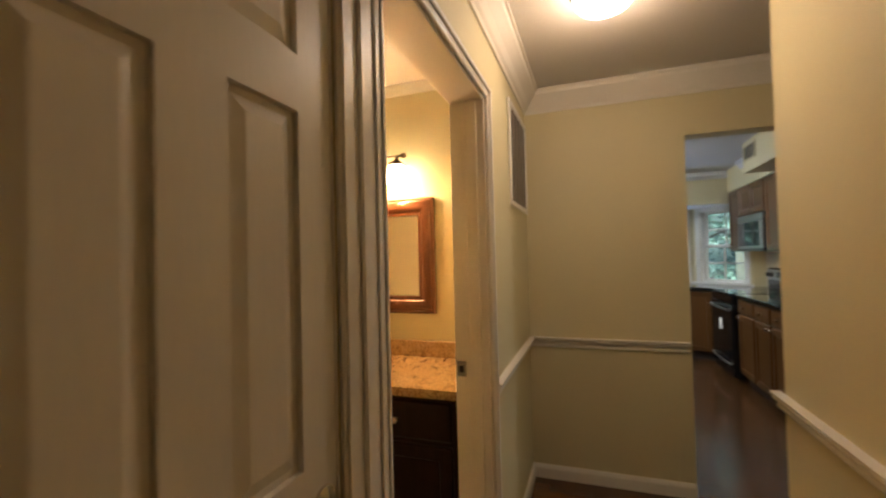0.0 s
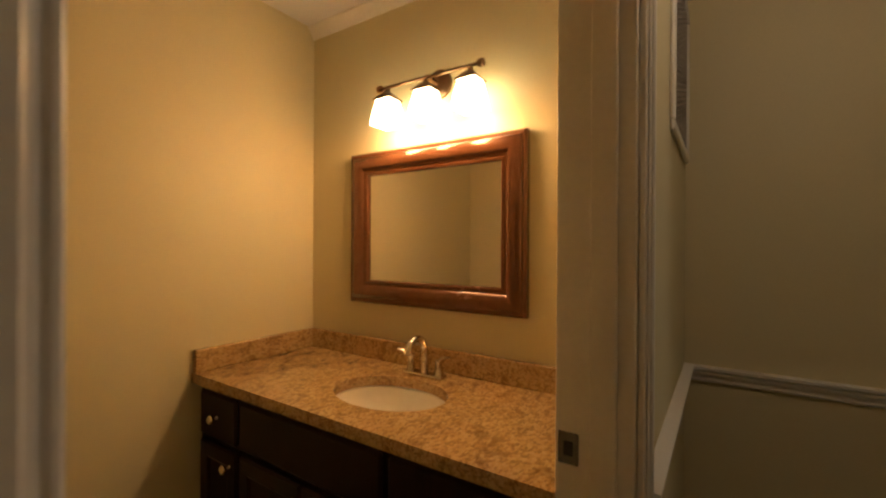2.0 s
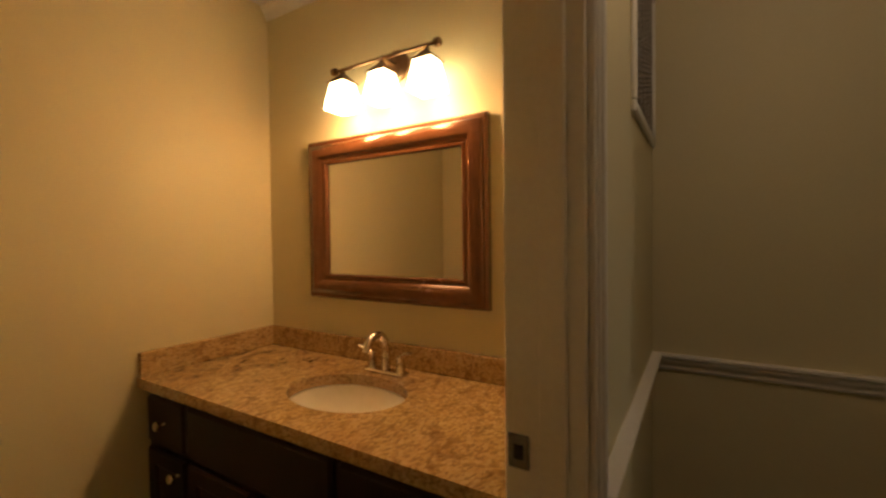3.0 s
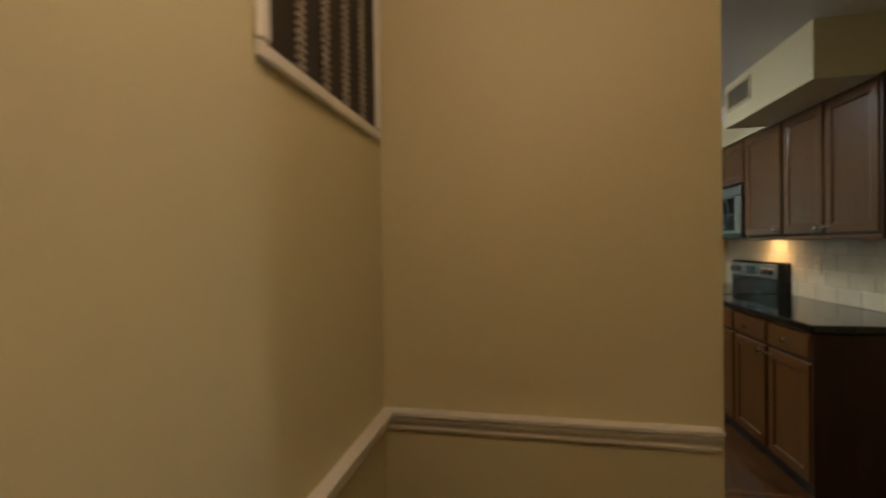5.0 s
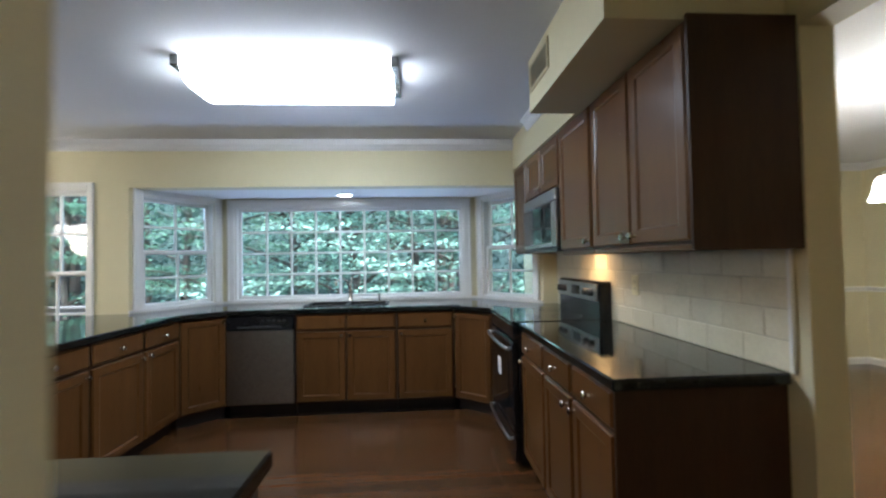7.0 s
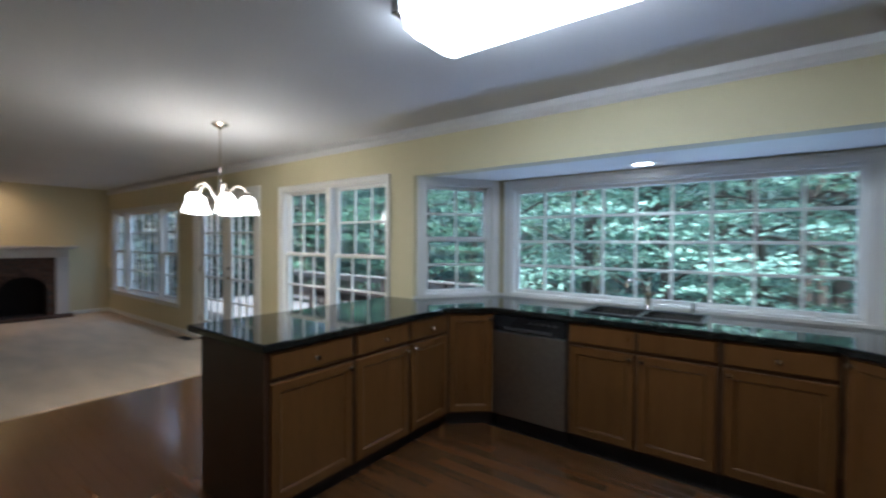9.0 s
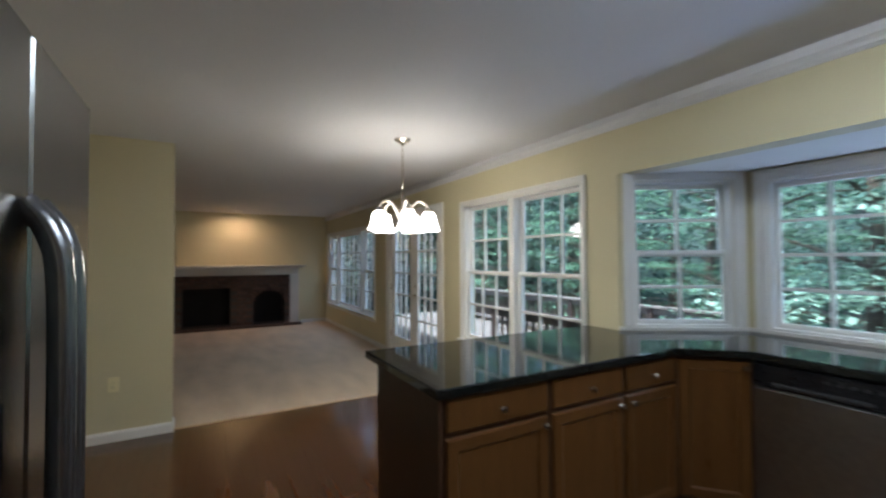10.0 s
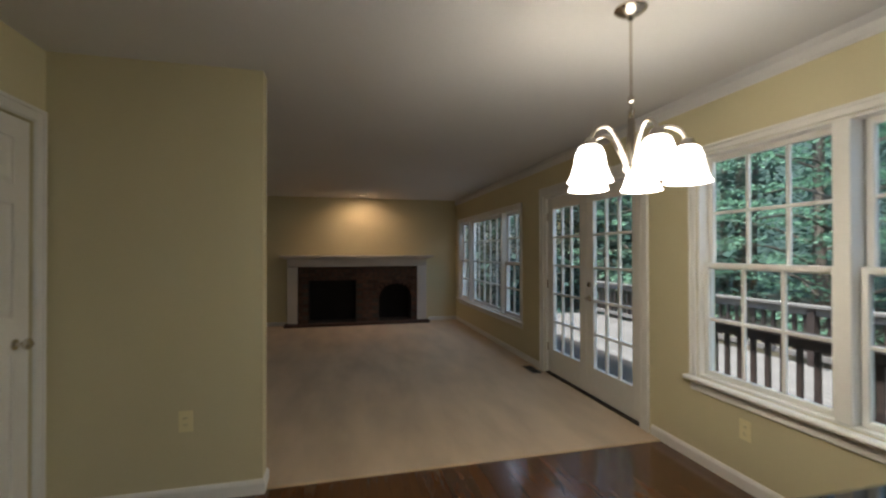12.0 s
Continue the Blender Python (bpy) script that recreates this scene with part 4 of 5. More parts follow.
part("label", boxes(((0.30, -0.0165, 0.50), (0.40, -0.0150, 0.62))), STICKER, dr, "white paper energy label")
dr = part("storage_drawer", boxes(((0.006, -0.008, 0.045), (W - 0.003, 0.029, 0.225)), r=0.008), BLACK, rg)
bm = bmesh.new()
tube(bm, arc([(0.05, -0.008, 0.185), (0.07, -0.036, 0.185), (0.38, -0.046, 0.185), (0.69, -0.036, 0.185), (0.71, -0.008, 0.185)]), 0.010, 10)
part("handle", bm, STEELH, dr, "steel bar handle", smooth=True)
part("control_strip", boxes(((0.004, -0.006, 0.812), (W, 0.029, 0.902)), r=0.006), BLACK, rg)
top = part("cooktop", boxes(((0.0, -0.010, 0.906), (W + 0.003, 0.56, 0.926)), r=0.006), BLACKGLASS, rg, "black glass cooktop")
for x, y, r in ((0.20, 0.15, 0.10), (0.56, 0.15, 0.08), (0.20, 0.41, 0.08), (0.56, 0.41, 0.10)):
    bm = bmesh.new()
    lathe(bm, [(r - 0.004, 0), (r - 0.004, 0.0006), (r, 0.0006), (r, 0)], 32, pose(x, y, 0.9262))
    part("burner_ring", bm, DARKPLASTIC, top)
bg = part("backguard", boxes(((0.002, 0.56, 0.906), (W, 0.648, 1.165)), r=0.012), BLACK, rg)
pn = part("panel", boxes(((0.02, 0.548, 1.035), (W - 0.02, 0.561, 1.15)), r=0.006), STEELH, bg, "brushed steel control panel")
part("display", boxes(((0.30, 0.5455, 1.06), (0.46, 0.549, 1.125)), r=0.003), BLACKGLASS, pn, "dark clock display")
for x in (0.085, 0.175, 0.575, 0.665):
    bm = bmesh.new()
    lathe(bm, [(0, 0), (0.026, 0), (0.024, 0.020), (0.018, 0.026), (0, 0.027)], 20, pose(x, 0.548, 1.092) @ FRONT)
    box(bm, (x - 0.004, 0.514, 1.070), (x + 0.004, 0.524, 1.114), 0.002)
    part("knob", bm, DARKPLASTIC, pn, "black plastic knob")

# wall cabinets and microwave
def wall_unit(m, w, z0, z1, doors, label, knob="right", depth=0.355, low=True, side=None):
    cab = thing("wall_cabinet", m, label, "cabinet", "kitchen wall cabinets")
    # Shade of the door gaps is in the body colour here too.
    part("body", boxes(((0.001, 0, z0), (w - 0.001, depth, z1))), side or OAKDARK, cab)
    g = 0.012
    dw = (w - g * (doors + 1)) / doors
    for i in range(doors):
        x0 = g + i * (dw + g)
        sk = knob if doors == 1 else ("right" if i == 0 else "left")
        kx = x0 + (dw - 0.028 if sk == "right" else 0.028)
        front("door", cab, x0, x0 + dw, z0 + 0.012, z1 - 0.012, OAK, [(kx, z0 + 0.045)])
    return cab


def light_rail(cab, w, z0):
    part("light_rail", boxes(((0.001, -0.004, z0 - 0.022), (w - 0.001, 0.016, z0 - 0.0005)), r=0.004), OAK, cab)


UPPER = "brown stained maple wall cabinet with panel doors"
cab = wall_unit(pose(2.222, 5.175, 0, 0, 0, -90), 0.765, 1.36, 2.103, 2, UPPER)
light_rail(cab, 0.765, 1.36)
closing_panel(cab, "end_panel", (2.202, 4.395, 1.338), (2.577, 4.409, 2.104))
light_rail(wall_unit(pose(2.222, 5.645, 0, 0, 0, -90), 0.468, 1.36, 2.103, 1, UPPER, "right"), 0.468, 1.36)
wall_unit(pose(2.222, 6.425, 0, 0, 0, -90), 0.778, 1.765, 2.103, 2, "short brown wall cabinet above the microwave")
wall_unit(pose(2.222, 6.81, 0, 0, 0, -90), 0.383, 1.36, 2.103, 1, UPPER, "left")

mw = thing("microwave", pose(2.185, 6.422, 0, 0, 0, -90), "stainless over-range microwave with a dark window and oval handle", "microwave")
part("body", boxes(((0.004, 0.03, 1.362), (0.758, 0.392, 1.762)), r=0.004), BLACK, mw, "black enamel case")
part("top_strip", boxes(((0.006, 0.0, 1.685), (0.757, 0.029, 1.758)), r=0.005), STEELH, mw, "brushed steel vent strip")
dr = part("door", boxes(((0.006, 0.0, 1.392), (0.684, 0.029, 1.681)), r=0.006), STEELH, mw, "brushed steel door")
part("window", boxes(((0.012, -0.003, 1.418), (0.672, 0.001, 1.677)), r=0.004), BLACKGLASS, dr, "dark door window")
bm = bmesh.new()
oval = [(0.575 + 0.068 * math.cos(2 * math.pi * k / 20), -0.006 - 0.026 * abs(math.cos(math.pi * k / 20)), 1.552 + 0.108 * math.sin(2 * math.pi * k / 20)) for k in range(21)]
tube(bm, oval, 0.007, 8)
part("handle", bm, HANDLEGREY, dr, "dark oval loop handle", smooth=True)
part("control_panel", boxes(((0.687, 0.0, 1.392), (0.757, 0.029, 1.681)), r=0.006), STEELH, mw, "brushed steel control panel")
part("vent_strip", boxes(((0.006, 0.004, 1.364), (0.757, 0.029, 1.389)), r=0.002), DARKPLASTIC, mw, "dark vent strip")

# backsplash tiles
bs = thing("backsplash", pose(2.578, 4.46, 0.923), "cream tumbled stone tile backsplash", "backsplash", kind="structure")
part("grout", boxes(((-0.004, 0, 0), (0.001, 2.33, 0.425))), GROUT, bs)
tw, th, gap = 0.205, 0.1035, 0.004
meshes = {}
for r in range(4):
    y = -(tw / 2) * (r % 2)
    while y < 2.33:
        a, b = max(y, 0) + gap / 2, min(y + tw, 2.33) - gap / 2
        if b - a > 0.02:
            key = round(b - a, 3)
            if key not in meshes:
                meshes[key] = as_mesh("tile", boxes(((-0.0075, 0, 0), (-0.0035, b - a, th - gap)), r=0.0015), TILE)
            tl = new("tile", meshes[key])
            tl.parent = bs
            tl.matrix_basis = pose(random.uniform(-0.0006, 0.0006), a, r * (th + 0.002) + gap / 2)
        y += tw
solid("trim_backsplash_edge", boxes(((2.562, 4.44, 0.923), (2.579, 4.458, 1.358)), r=0.004), WHITE, "pale strip edging the backsplash", "trim", kind="structure")

# refrigerator
fr = thing("refrigerator", pose(0.285, 4.135, 0, 0, 0, 180), "stainless side-by-side refrigerator with grey bar handles", "refrigerator")
part("body", boxes(((0.0, 0.065, 0.02), (0.735, 0.705, 1.76)), r=0.006), DARKPLASTIC, fr)
part("grille", boxes(((0.01, 0.03, 0.02), (0.725, 0.064, 0.10)), r=0.004), DARKPLASTIC, fr)
d1 = part("freezer_door", boxes(((0.0, 0.0, 0.115), (0.342, 0.06, 1.775)), r=0.008), STEEL, fr, "brushed stainless freezer door")
d2 = part("fridge_door", boxes(((0.348, 0.0, 0.115), (0.735, 0.06, 1.775)), r=0.008), STEEL, fr, "brushed stainless refrigerator door")
dp = part("dispenser", boxes(((0.060, -0.006, 0.86), (0.240, 0.004, 1.22)), r=0.008), BLACK, d1, "black ice and water dispenser")
part("drip_tray", boxes(((0.075, -0.022, 0.875), (0.225, -0.0065, 0.890)), r=0.003), DARKPLASTIC, dp)
for d, x in ((d1, 0.314), (d2, 0.376)):
    bm = bmesh.new()
    tube(bm, arc([(x, 0.0, 0.55), (x, -0.034, 0.585), (x, -0.046, 0.66), (x, -0.048, 1.05), (x, -0.046, 1.36), (x, -0.032, 1.45), (x, 0.0, 1.50)], 6), 0.0185, 12)
    part("handle", bm, HANDLEGREY, d, "grey metal curved bar handle", smooth=True)


# ---- lights ----
def chandelier(m, label):
    ch = thing("chandelier", m, label, "chandelier")
    bm = bmesh.new()
    lathe(bm, [(0, -0.03), (0.066, -0.03), (0.066, -0.038), (0.05, -0.052), (0.02, -0.064), (0.012, -0.08), (0, -0.08)], 24)
    part("canopy", bm, NICKEL, ch, smooth=True)
    bm = bmesh.new()
    lathe(bm, [(0, -0.045), (0.006, -0.045), (0.006, -0.40), (0.012, -0.405), (0.012, -0.425), (0.005, -0.432), (0.005, -0.455), (0.012, -0.46), (0.013, -0.49), (0.007, -0.50), (0, -0.50)], 12)
    part("rod", bm, NICKEL, ch, smooth=True)
    bm = bmesh.new()
    lathe(bm, [(0, -0.495), (0.014, -0.50), (0.016, -0.56), (0.022, -0.60), (0.016, -0.64), (0.020, -0.69), (0.034, -0.705), (0.034, -0.72), (0.012, -0.735), (0.016, -0.75), (0, -0.765)], 18)
    part("hub", bm, NICKEL, ch, smooth=True)
    for k in range(5):
        a = 2 * math.pi * k / 5 - 0.218
        c, s = math.cos(a), math.sin(a)
        bm = bmesh.new()
        tube(bm, arc([(0.02 * c, 0.02 * s, -0.70), (0.07 * c, 0.07 * s, -0.60), (0.12 * c, 0.12 * s, -0.545), (0.18 * c, 0.18 * s, -0.56), (0.210 * c, 0.210 * s, -0.61)], 6), 0.0085, 10)
        arm = part("arm", bm, NICKEL, ch, smooth=True)
        bm = bmesh.new()
        lathe(bm, [(0, -0.595), (0.022, -0.60), (0.030, -0.62), (0.030, -0.635), (0, -0.636)], 18, pose(0.210 * c, 0.210 * s, 0))
        part("socket_cup", bm, NICKEL, arm, smooth=True)
        bm = bmesh.new()
        lathe(bm, [(0.024, -0.625), (0.044, -0.637), (0.057, -0.665), (0.063, -0.705), (0.074, -0.745), (0.090, -0.778), (0.086, -0.780), (0.070, -0.747), (0.059, -0.706), (0.053, -0.667), (0.040, -0.642), (0.022, -0.632)], 24, pose(0.210 * c, 0.210 * s, 0))
        part("shade", bm, SHADE, ch, "lit white bell glass shade", smooth=True)
    return ch


chan = chandelier(pose(-2.31, 5.775, 2.418), "five-arm nickel chandelier with lit bell glass shades")
copy_thing(chan, pose(4.36, 5.36, 2.418))

fl = thing("fluorescent_light", pose(0.675, 5.505, 2.389), "lit fluorescent ceiling light with metal end caps", "ceiling light")
bm = bmesh.new()
sec = [(-0.205, 0.0), (-0.205, -0.045), (-0.17, -0.115), (-0.10, -0.128), (0.10, -0.128), (0.17, -0.115), (0.205, -0.045), (0.205, 0.0)]
ends = [[bm.verts.new((x, y, z)) for y, z in sec] for x in (-0.53, 0.53)]
for i in range(len(sec)):
    j = (i + 1) % len(sec)
    bm.faces.new((ends[0][i], ends[0][j], ends[1][j], ends[1][i]))
bm.faces.new(ends[0])
bm.faces.new(ends[1][::-1])
part("lens", bm, DIFFUSER, fl, "glowing white wrap lens")
for x0 in (-0.575, 0.532):
    part("end_cap", boxes(((x0, -0.21, -0.06), (x0 + 0.043, -0.13, 0.0)), ((x0 + 0.004, -0.13, -0.03), (x0 + 0.039, 0.13, 0.0)), ((x0, 0.13, -0.06), (x0 + 0.043, 0.21, 0.0)), r=0.004), STEEL, fl, "brushed metal end cap")

rc = thing("recessed_light", pose(0.64, 7.30, 1.979), "lit recessed ceiling light in the bay", "recessed light")
bm = bmesh.new()
lathe(bm, [(0.066, 0), (0.088, 0), (0.088, -0.005), (0.070, -0.007), (0.066, -0.002)], 28)
part("trim_ring", bm, WHITE, rc, smooth=True)
bm = bmesh.new()
lathe(bm, [(0, -0.001), (0.066, -0.001), (0.066, -0.0035), (0, -0.004)], 28)
part("lens", bm, DIFFUSER, rc)
rc2 = thing("recessed_light", pose(-8.45, 4.95, 2.389), "small recessed spotlight before the chimney wall", "recessed light")
bm = bmesh.new()
lathe(bm, [(0.036, 0), (0.085, 0), (0.085, -0.006), (0.044, -0.018), (0.036, -0.018)], 24)
part("trim_ring", bm, WHITE, rc2)
bm = bmesh.new()
lathe(bm, [(0, -0.001), (0.036, -0.001), (0.036, -0.002), (0, -0.002)], 24)
part("lens", bm, SHADEWARM, rc2)

hl = thing("ceiling_light", pose(0.640, 2.31, 2.401), "lit flush ceiling light with a glass dome", "ceiling light")
bm = bmesh.new()
lathe(bm, [(0, 0), (0.13, 0), (0.135, -0.012), (0.12, -0.022), (0, -0.022)], 28)
part("base", bm, NICKEL, hl, smooth=True)
bm = bmesh.new()
lathe(bm, [(0.118, -0.020), (0.116, -0.045), (0.095, -0.075), (0.055, -0.095), (0.0, -0.10)], 28)
part("dome", bm, SHADE, hl, "lit white glass dome", smooth=True)
bm = bmesh.new()
lathe(bm, [(0, -0.098), (0.010, -0.102), (0.012, -0.115), (0, -0.122)], 14)
part("finial", bm, NICKEL, hl, smooth=True)


# ---- bathroom ----
def slab_with_oval(bm, x0, y0, x1, y1, z0, z1, cx, cy, rx, ry, n=48):
    ang = [2 * math.pi * i / n for i in range(n)]
    for px, py in ((x0, y0), (x1, y0), (x1, y1), (x0, y1)):
        ang.append(math.atan2(py - cy, px - cx) % (2 * math.pi))
    ang = sorted(set(ang))
    loops = []
    for z in (z1, z0):
        o, q = [], []
        for a in ang:
            c, s = math.cos(a), math.sin(a)
            k = min(((x1 - cx) if c > 0 else (x0 - cx)) / c if abs(c) > 1e-9 else 1e9, ((y1 - cy) if s > 0 else (y0 - cy)) / s if abs(s) > 1e-9 else 1e9)
            o.append(bm.verts.new((cx + k * c, cy + k * s, z)))
            q.append(bm.verts.new((cx + rx * c, cy + ry * s, z)))
        loops.append((o, q))
    (o1, q1), (o0, q0) = loops
    for i in range(len(ang)):
        j = (i + 1) % len(ang)
        bm.faces.new((o1[i], o1[j], q1[j], q1[i]))
        bm.faces.new((o0[j], o0[i], q0[i], q0[j]))
        bm.faces.new((o0[i], o0[j], o1[j], o1[i]))
        bm.faces.new((q1[i], q1[j], q0[j], q0[i]))


va = thing("vanity_cabinet", pose(-1.31, 2.225, 0), "dark espresso bathroom vanity cabinet with chrome knobs", "vanity")
part("body", boxes(((0.0, 0.0, 0.09), (1.352, 0.02, 0.802)), ((0.0, 0.02, 0.09), (0.018, 0.52, 0.802)), ((1.334, 0.02, 0.09), (1.352, 0.52, 0.802)),
                   ((0.018, 0.02, 0.09), (1.334, 0.50, 0.11)), ((0.018, 0.50, 0.09), (1.334, 0.52, 0.802))), VANITYWOOD, va)
part("toe_kick", boxes(((0.0, 0.06, 0.0), (1.36, 0.08, 0.09))), TOE, va)
for x0, x1, kn in ((0.02, 0.25, None), (0.27, 0.90, "none"), (0.92, 1.325, None)):
    flat_front("drawer", va, x0, x1, 0.625, 0.785, VANITYWOOD, [] if kn else [((x0 + x1) / 2 if x1 < 1 else x0 + 0.16, 0.705)])
front("door", va, 0.02, 0.25, 0.115, 0.605, VANITYWOOD, [(0.215, 0.555)])
front("door", va, 0.27, 0.58, 0.115, 0.605, VANITYWOOD, [(0.55, 0.555)])
front("door", va, 0.59, 0.90, 0.115, 0.605, VANITYWOOD, [(0.62, 0.555)])
front("door", va, 0.92, 1.325, 0.115, 0.605, VANITYWOOD, [(0.955, 0.555)])
vt = thing("bathroom_worktop", pose(0, 0, 0), "tan speckled granite vanity top with splash", "vanity top")
SX, SY = -0.595, 2.455
bm = bmesh.new()
slab_with_oval(bm, -1.328, 2.195, 0.040, 2.748, 0.804, 0.840, SX, SY, 0.205, 0.150)
part("slab", bm, TANSTONE, vt)
part("back_splash", boxes(((-1.306, 2.728, 0.8405), (0.040, 2.748, 0.925)), r=0.003), TANSTONE, vt)
part("side_splash", boxes(((-1.328, 2.20, 0.8405), (-1.307, 2.748, 0.925)), r=0.003), TANSTONE, vt)
bs2 = thing("basin", pose(SX, SY, 0.803), "white oval undermount washbasin", "washbasin")
bm = bmesh.new()
prof = [(1.04, 0), (1.0, -0.004), (0.96, -0.03), (0.86, -0.075), (0.68, -0.11), (0.4, -0.132), (0.1, -0.138)]
lathe(bm, prof + [(0, -0.138)], 36)
for v in bm.verts:
    v.co.x, v.co.y = v.co.x * 0.205, v.co.y * 0.150
part("bowl", bm, PORCELAIN, bs2, smooth=True)
bm = bmesh.new()
lathe(bm, [(0, -0.134), (0.022, -0.134), (0.022, -0.1375), (0, -0.1375)], 18)
part("drain", bm, NICKEL, bs2)

fa = thing("basin_faucet", pose(-0.60, 2.655, 0.8402), "brushed nickel two-handle basin faucet", "faucet")
part("deck_plate", boxes(((-0.085, -0.024, 0), (0.085, 0.024, 0.012)), r=0.008), NICKEL, fa)
bm = bmesh.new()
tube(bm, arc([(0, 0, 0.005), (0, 0, 0.07), (0, -0.005, 0.115), (0, -0.04, 0.142), (0, -0.085, 0.130), (0, -0.105, 0.095)], 6), [0.017] * 6 + [0.014] * 12 + [0.012] * 13, 12)
part("spout", bm, NICKEL, fa, smooth=True)
for s in (-1, 1):
    bm = bmesh.new()
    lathe(bm, [(0, 0.01), (0.019, 0.01), (0.015, 0.03), (0.012, 0.055), (0.014, 0.065), (0, 0.07)], 14, pose(s * 0.062, 0, 0))
    tube(bm, [(s * 0.062, 0, 0.06), (s * 0.085, -0.004, 0.078), (s * 0.118, -0.008, 0.084)], [0.008, 0.007, 0.006], 8)
    part("handle", bm, NICKEL, fa, smooth=True)

mr = thing("mirror", pose(-0.644, 2.748, 1.39), "wall mirror in a copper-brown moulded frame", "mirror")
bm = bmesh.new()
hw, hh = 0.408, 0.317
prof = [(0, 0.0), (0, -0.022), (0.008, -0.030), (0.016, -0.028), (0.024, -0.036), (0.045, -0.042), (0.062, -0.036), (0.074, -0.022), (0.084, -0.020), (0.088, -0.024), (0.094, -0.022), (0.098, -0.012), (0.098, 0.0)]
rings = [[bm.verts.new((sx * (hw - u), v, sz * (hh - u))) for u, v in prof] for sx, sz in ((-1, -1), (1, -1), (1, 1), (-1, 1))]
for i in range(4):
    p, q = rings[i], rings[(i + 1) % 4]
    for k in range(len(prof)):
        j = (k + 1) % len(prof)
        bm.faces.new((p[k], q[k], q[j], p[j]))
part("frame", bm, COPPER, mr, "copper-brown moulded wood frame", smooth=True)
part("glass", boxes(((-hw + 0.09, -0.010, -hh + 0.09), (hw - 0.09, -0.002, hh - 0.09))), MIRROR, mr, "silvered mirror glass")

vl = thing("vanity_light", pose(-0.60, 2.748, 1.93), "three-lamp bronze vanity light with lit glass shades", "wall light")
BRONZE = mat("dark_bronze", (0.20, 0.125, 0.075), (0.28, 0.18, 0.11), 10, 0.35, metal=0.9, fine=60)
bm = bmesh.new()
lathe(bm, [(0, 0), (0.055, 0), (0.055, 0.012), (0.03, 0.022), (0, 0.024)], 22, FRONT)
tube(bm, [(0, -0.01, 0), (0, -0.09, 0)], 0.010, 10)
part("back_plate", bm, BRONZE, vl)
bm = bmesh.new()
tube(bm, [(-0.225, -0.09, 0), (0.225, -0.09, 0)], 0.0065, 12)
for x in (-0.225, 0.225):
    lathe(bm, [(0, -0.012), (0.013, -0.010), (0.015, 0), (0.013, 0.010), (0, 0.012)], 12, pose(x, -0.09, 0, 0, 90, 0))
part("bar", bm, BRONZE, vl, smooth=True)
for x in (-0.185, 0.0, 0.185):
    bm = bmesh.new()
    lathe(bm, [(0, -0.004), (0.010, -0.008), (0.010, -0.016), (0.058, -0.050), (0.056, -0.054), (0.006, -0.03)], 4, pose(x, -0.09, 0, 0, 0, 45))
    part("cap", bm, BRONZE, vl, "pyramid bronze cap")
    bm = bmesh.new()
    lathe(bm, [(0.044, -0.046), (0.060, -0.10), (0.070, -0.150), (0.066, -0.151), (0.056, -0.10), (0.040, -0.05)], 4, pose(x, -0.09, 0, 0, 0, 45))
    part("shade", bm, SHADEWARM, vl, "lit frosted square glass shade")

# ---- grilles, outlets, register ----
gr = thing("return_grille", pose(0.183, 2.70, 1.63, 0, 0, 90), "large white-framed return air grille with dark slots", "grille")
part("backing", boxes(((0.03, -0.004, 0.03), (0.53, -0.0005, 0.52))), GRILLEDARK, gr)
bm = boxes(((0, -0.014, 0), (0.56, 0, 0.03)), ((0, -0.014, 0.52), (0.56, 0, 0.55)), ((0, -0.014, 0.03), (0.03, 0, 0.52)), ((0.53, -0.014, 0.03), (0.56, 0, 0.52)), r=0.005)
part("frame", bm, WHITE, gr)
for i in range(4):
    x = 0.03 + 0.50 * (i + 1) / 5
    bm = bmesh.new()
    for j in range(32):
        z = 0.034 + 0.0152 * j
        box(bm, (x - 0.012, -0.012, z), (x + 0.012, -0.004, z + 0.008))
    box(bm, (x - 0.004, -0.010, 0.03), (x + 0.004, -0.0042, 0.52))
    part("slat", bm, GRILLEBAR, gr, "ribbed metal slat")

kv = thing("wall_register", pose(1.95, 5.30, 2.20, 0, 0, -90), "cream painted air register on the soffit", "register")
part("frame", boxes(((0, -0.008, 0), (0.30, 0, 0.018)), ((0, -0.008, 0.132), (0.30, 0, 0.15)), ((0, -0.008, 0.018), (0.018, 0, 0.132)), ((0.282, -0.008, 0.018), (0.30, 0, 0.132)), r=0.002), VENTPAINT, kv)
part("backing", boxes(((0.018, -0.002, 0.018), (0.282, -0.0005, 0.132))), GRILLEDARK, kv)
for i in range(8):
    part("slat", boxes(((0.018, -0.007, 0.024 + 0.0135 * i), (0.282, -0.002, 0.030 + 0.0135 * i))), VENTSHADE, kv)
fr2 = thing("floor_register", pose(-5.25, 6.70, 0.0102), "dark metal floor register in the carpet", "register")
part("plate", boxes(((-0.15, -0.055, 0), (0.15, 0.055, 0.006)), r=0.002), DARKPLASTIC, fr2)
for i in range(9):
    part("slat", boxes(((-0.13 + 0.03 * i, -0.04, 0.0061), (-0.118 + 0.03 * i, 0.04, 0.009))), SLOT, fr2)


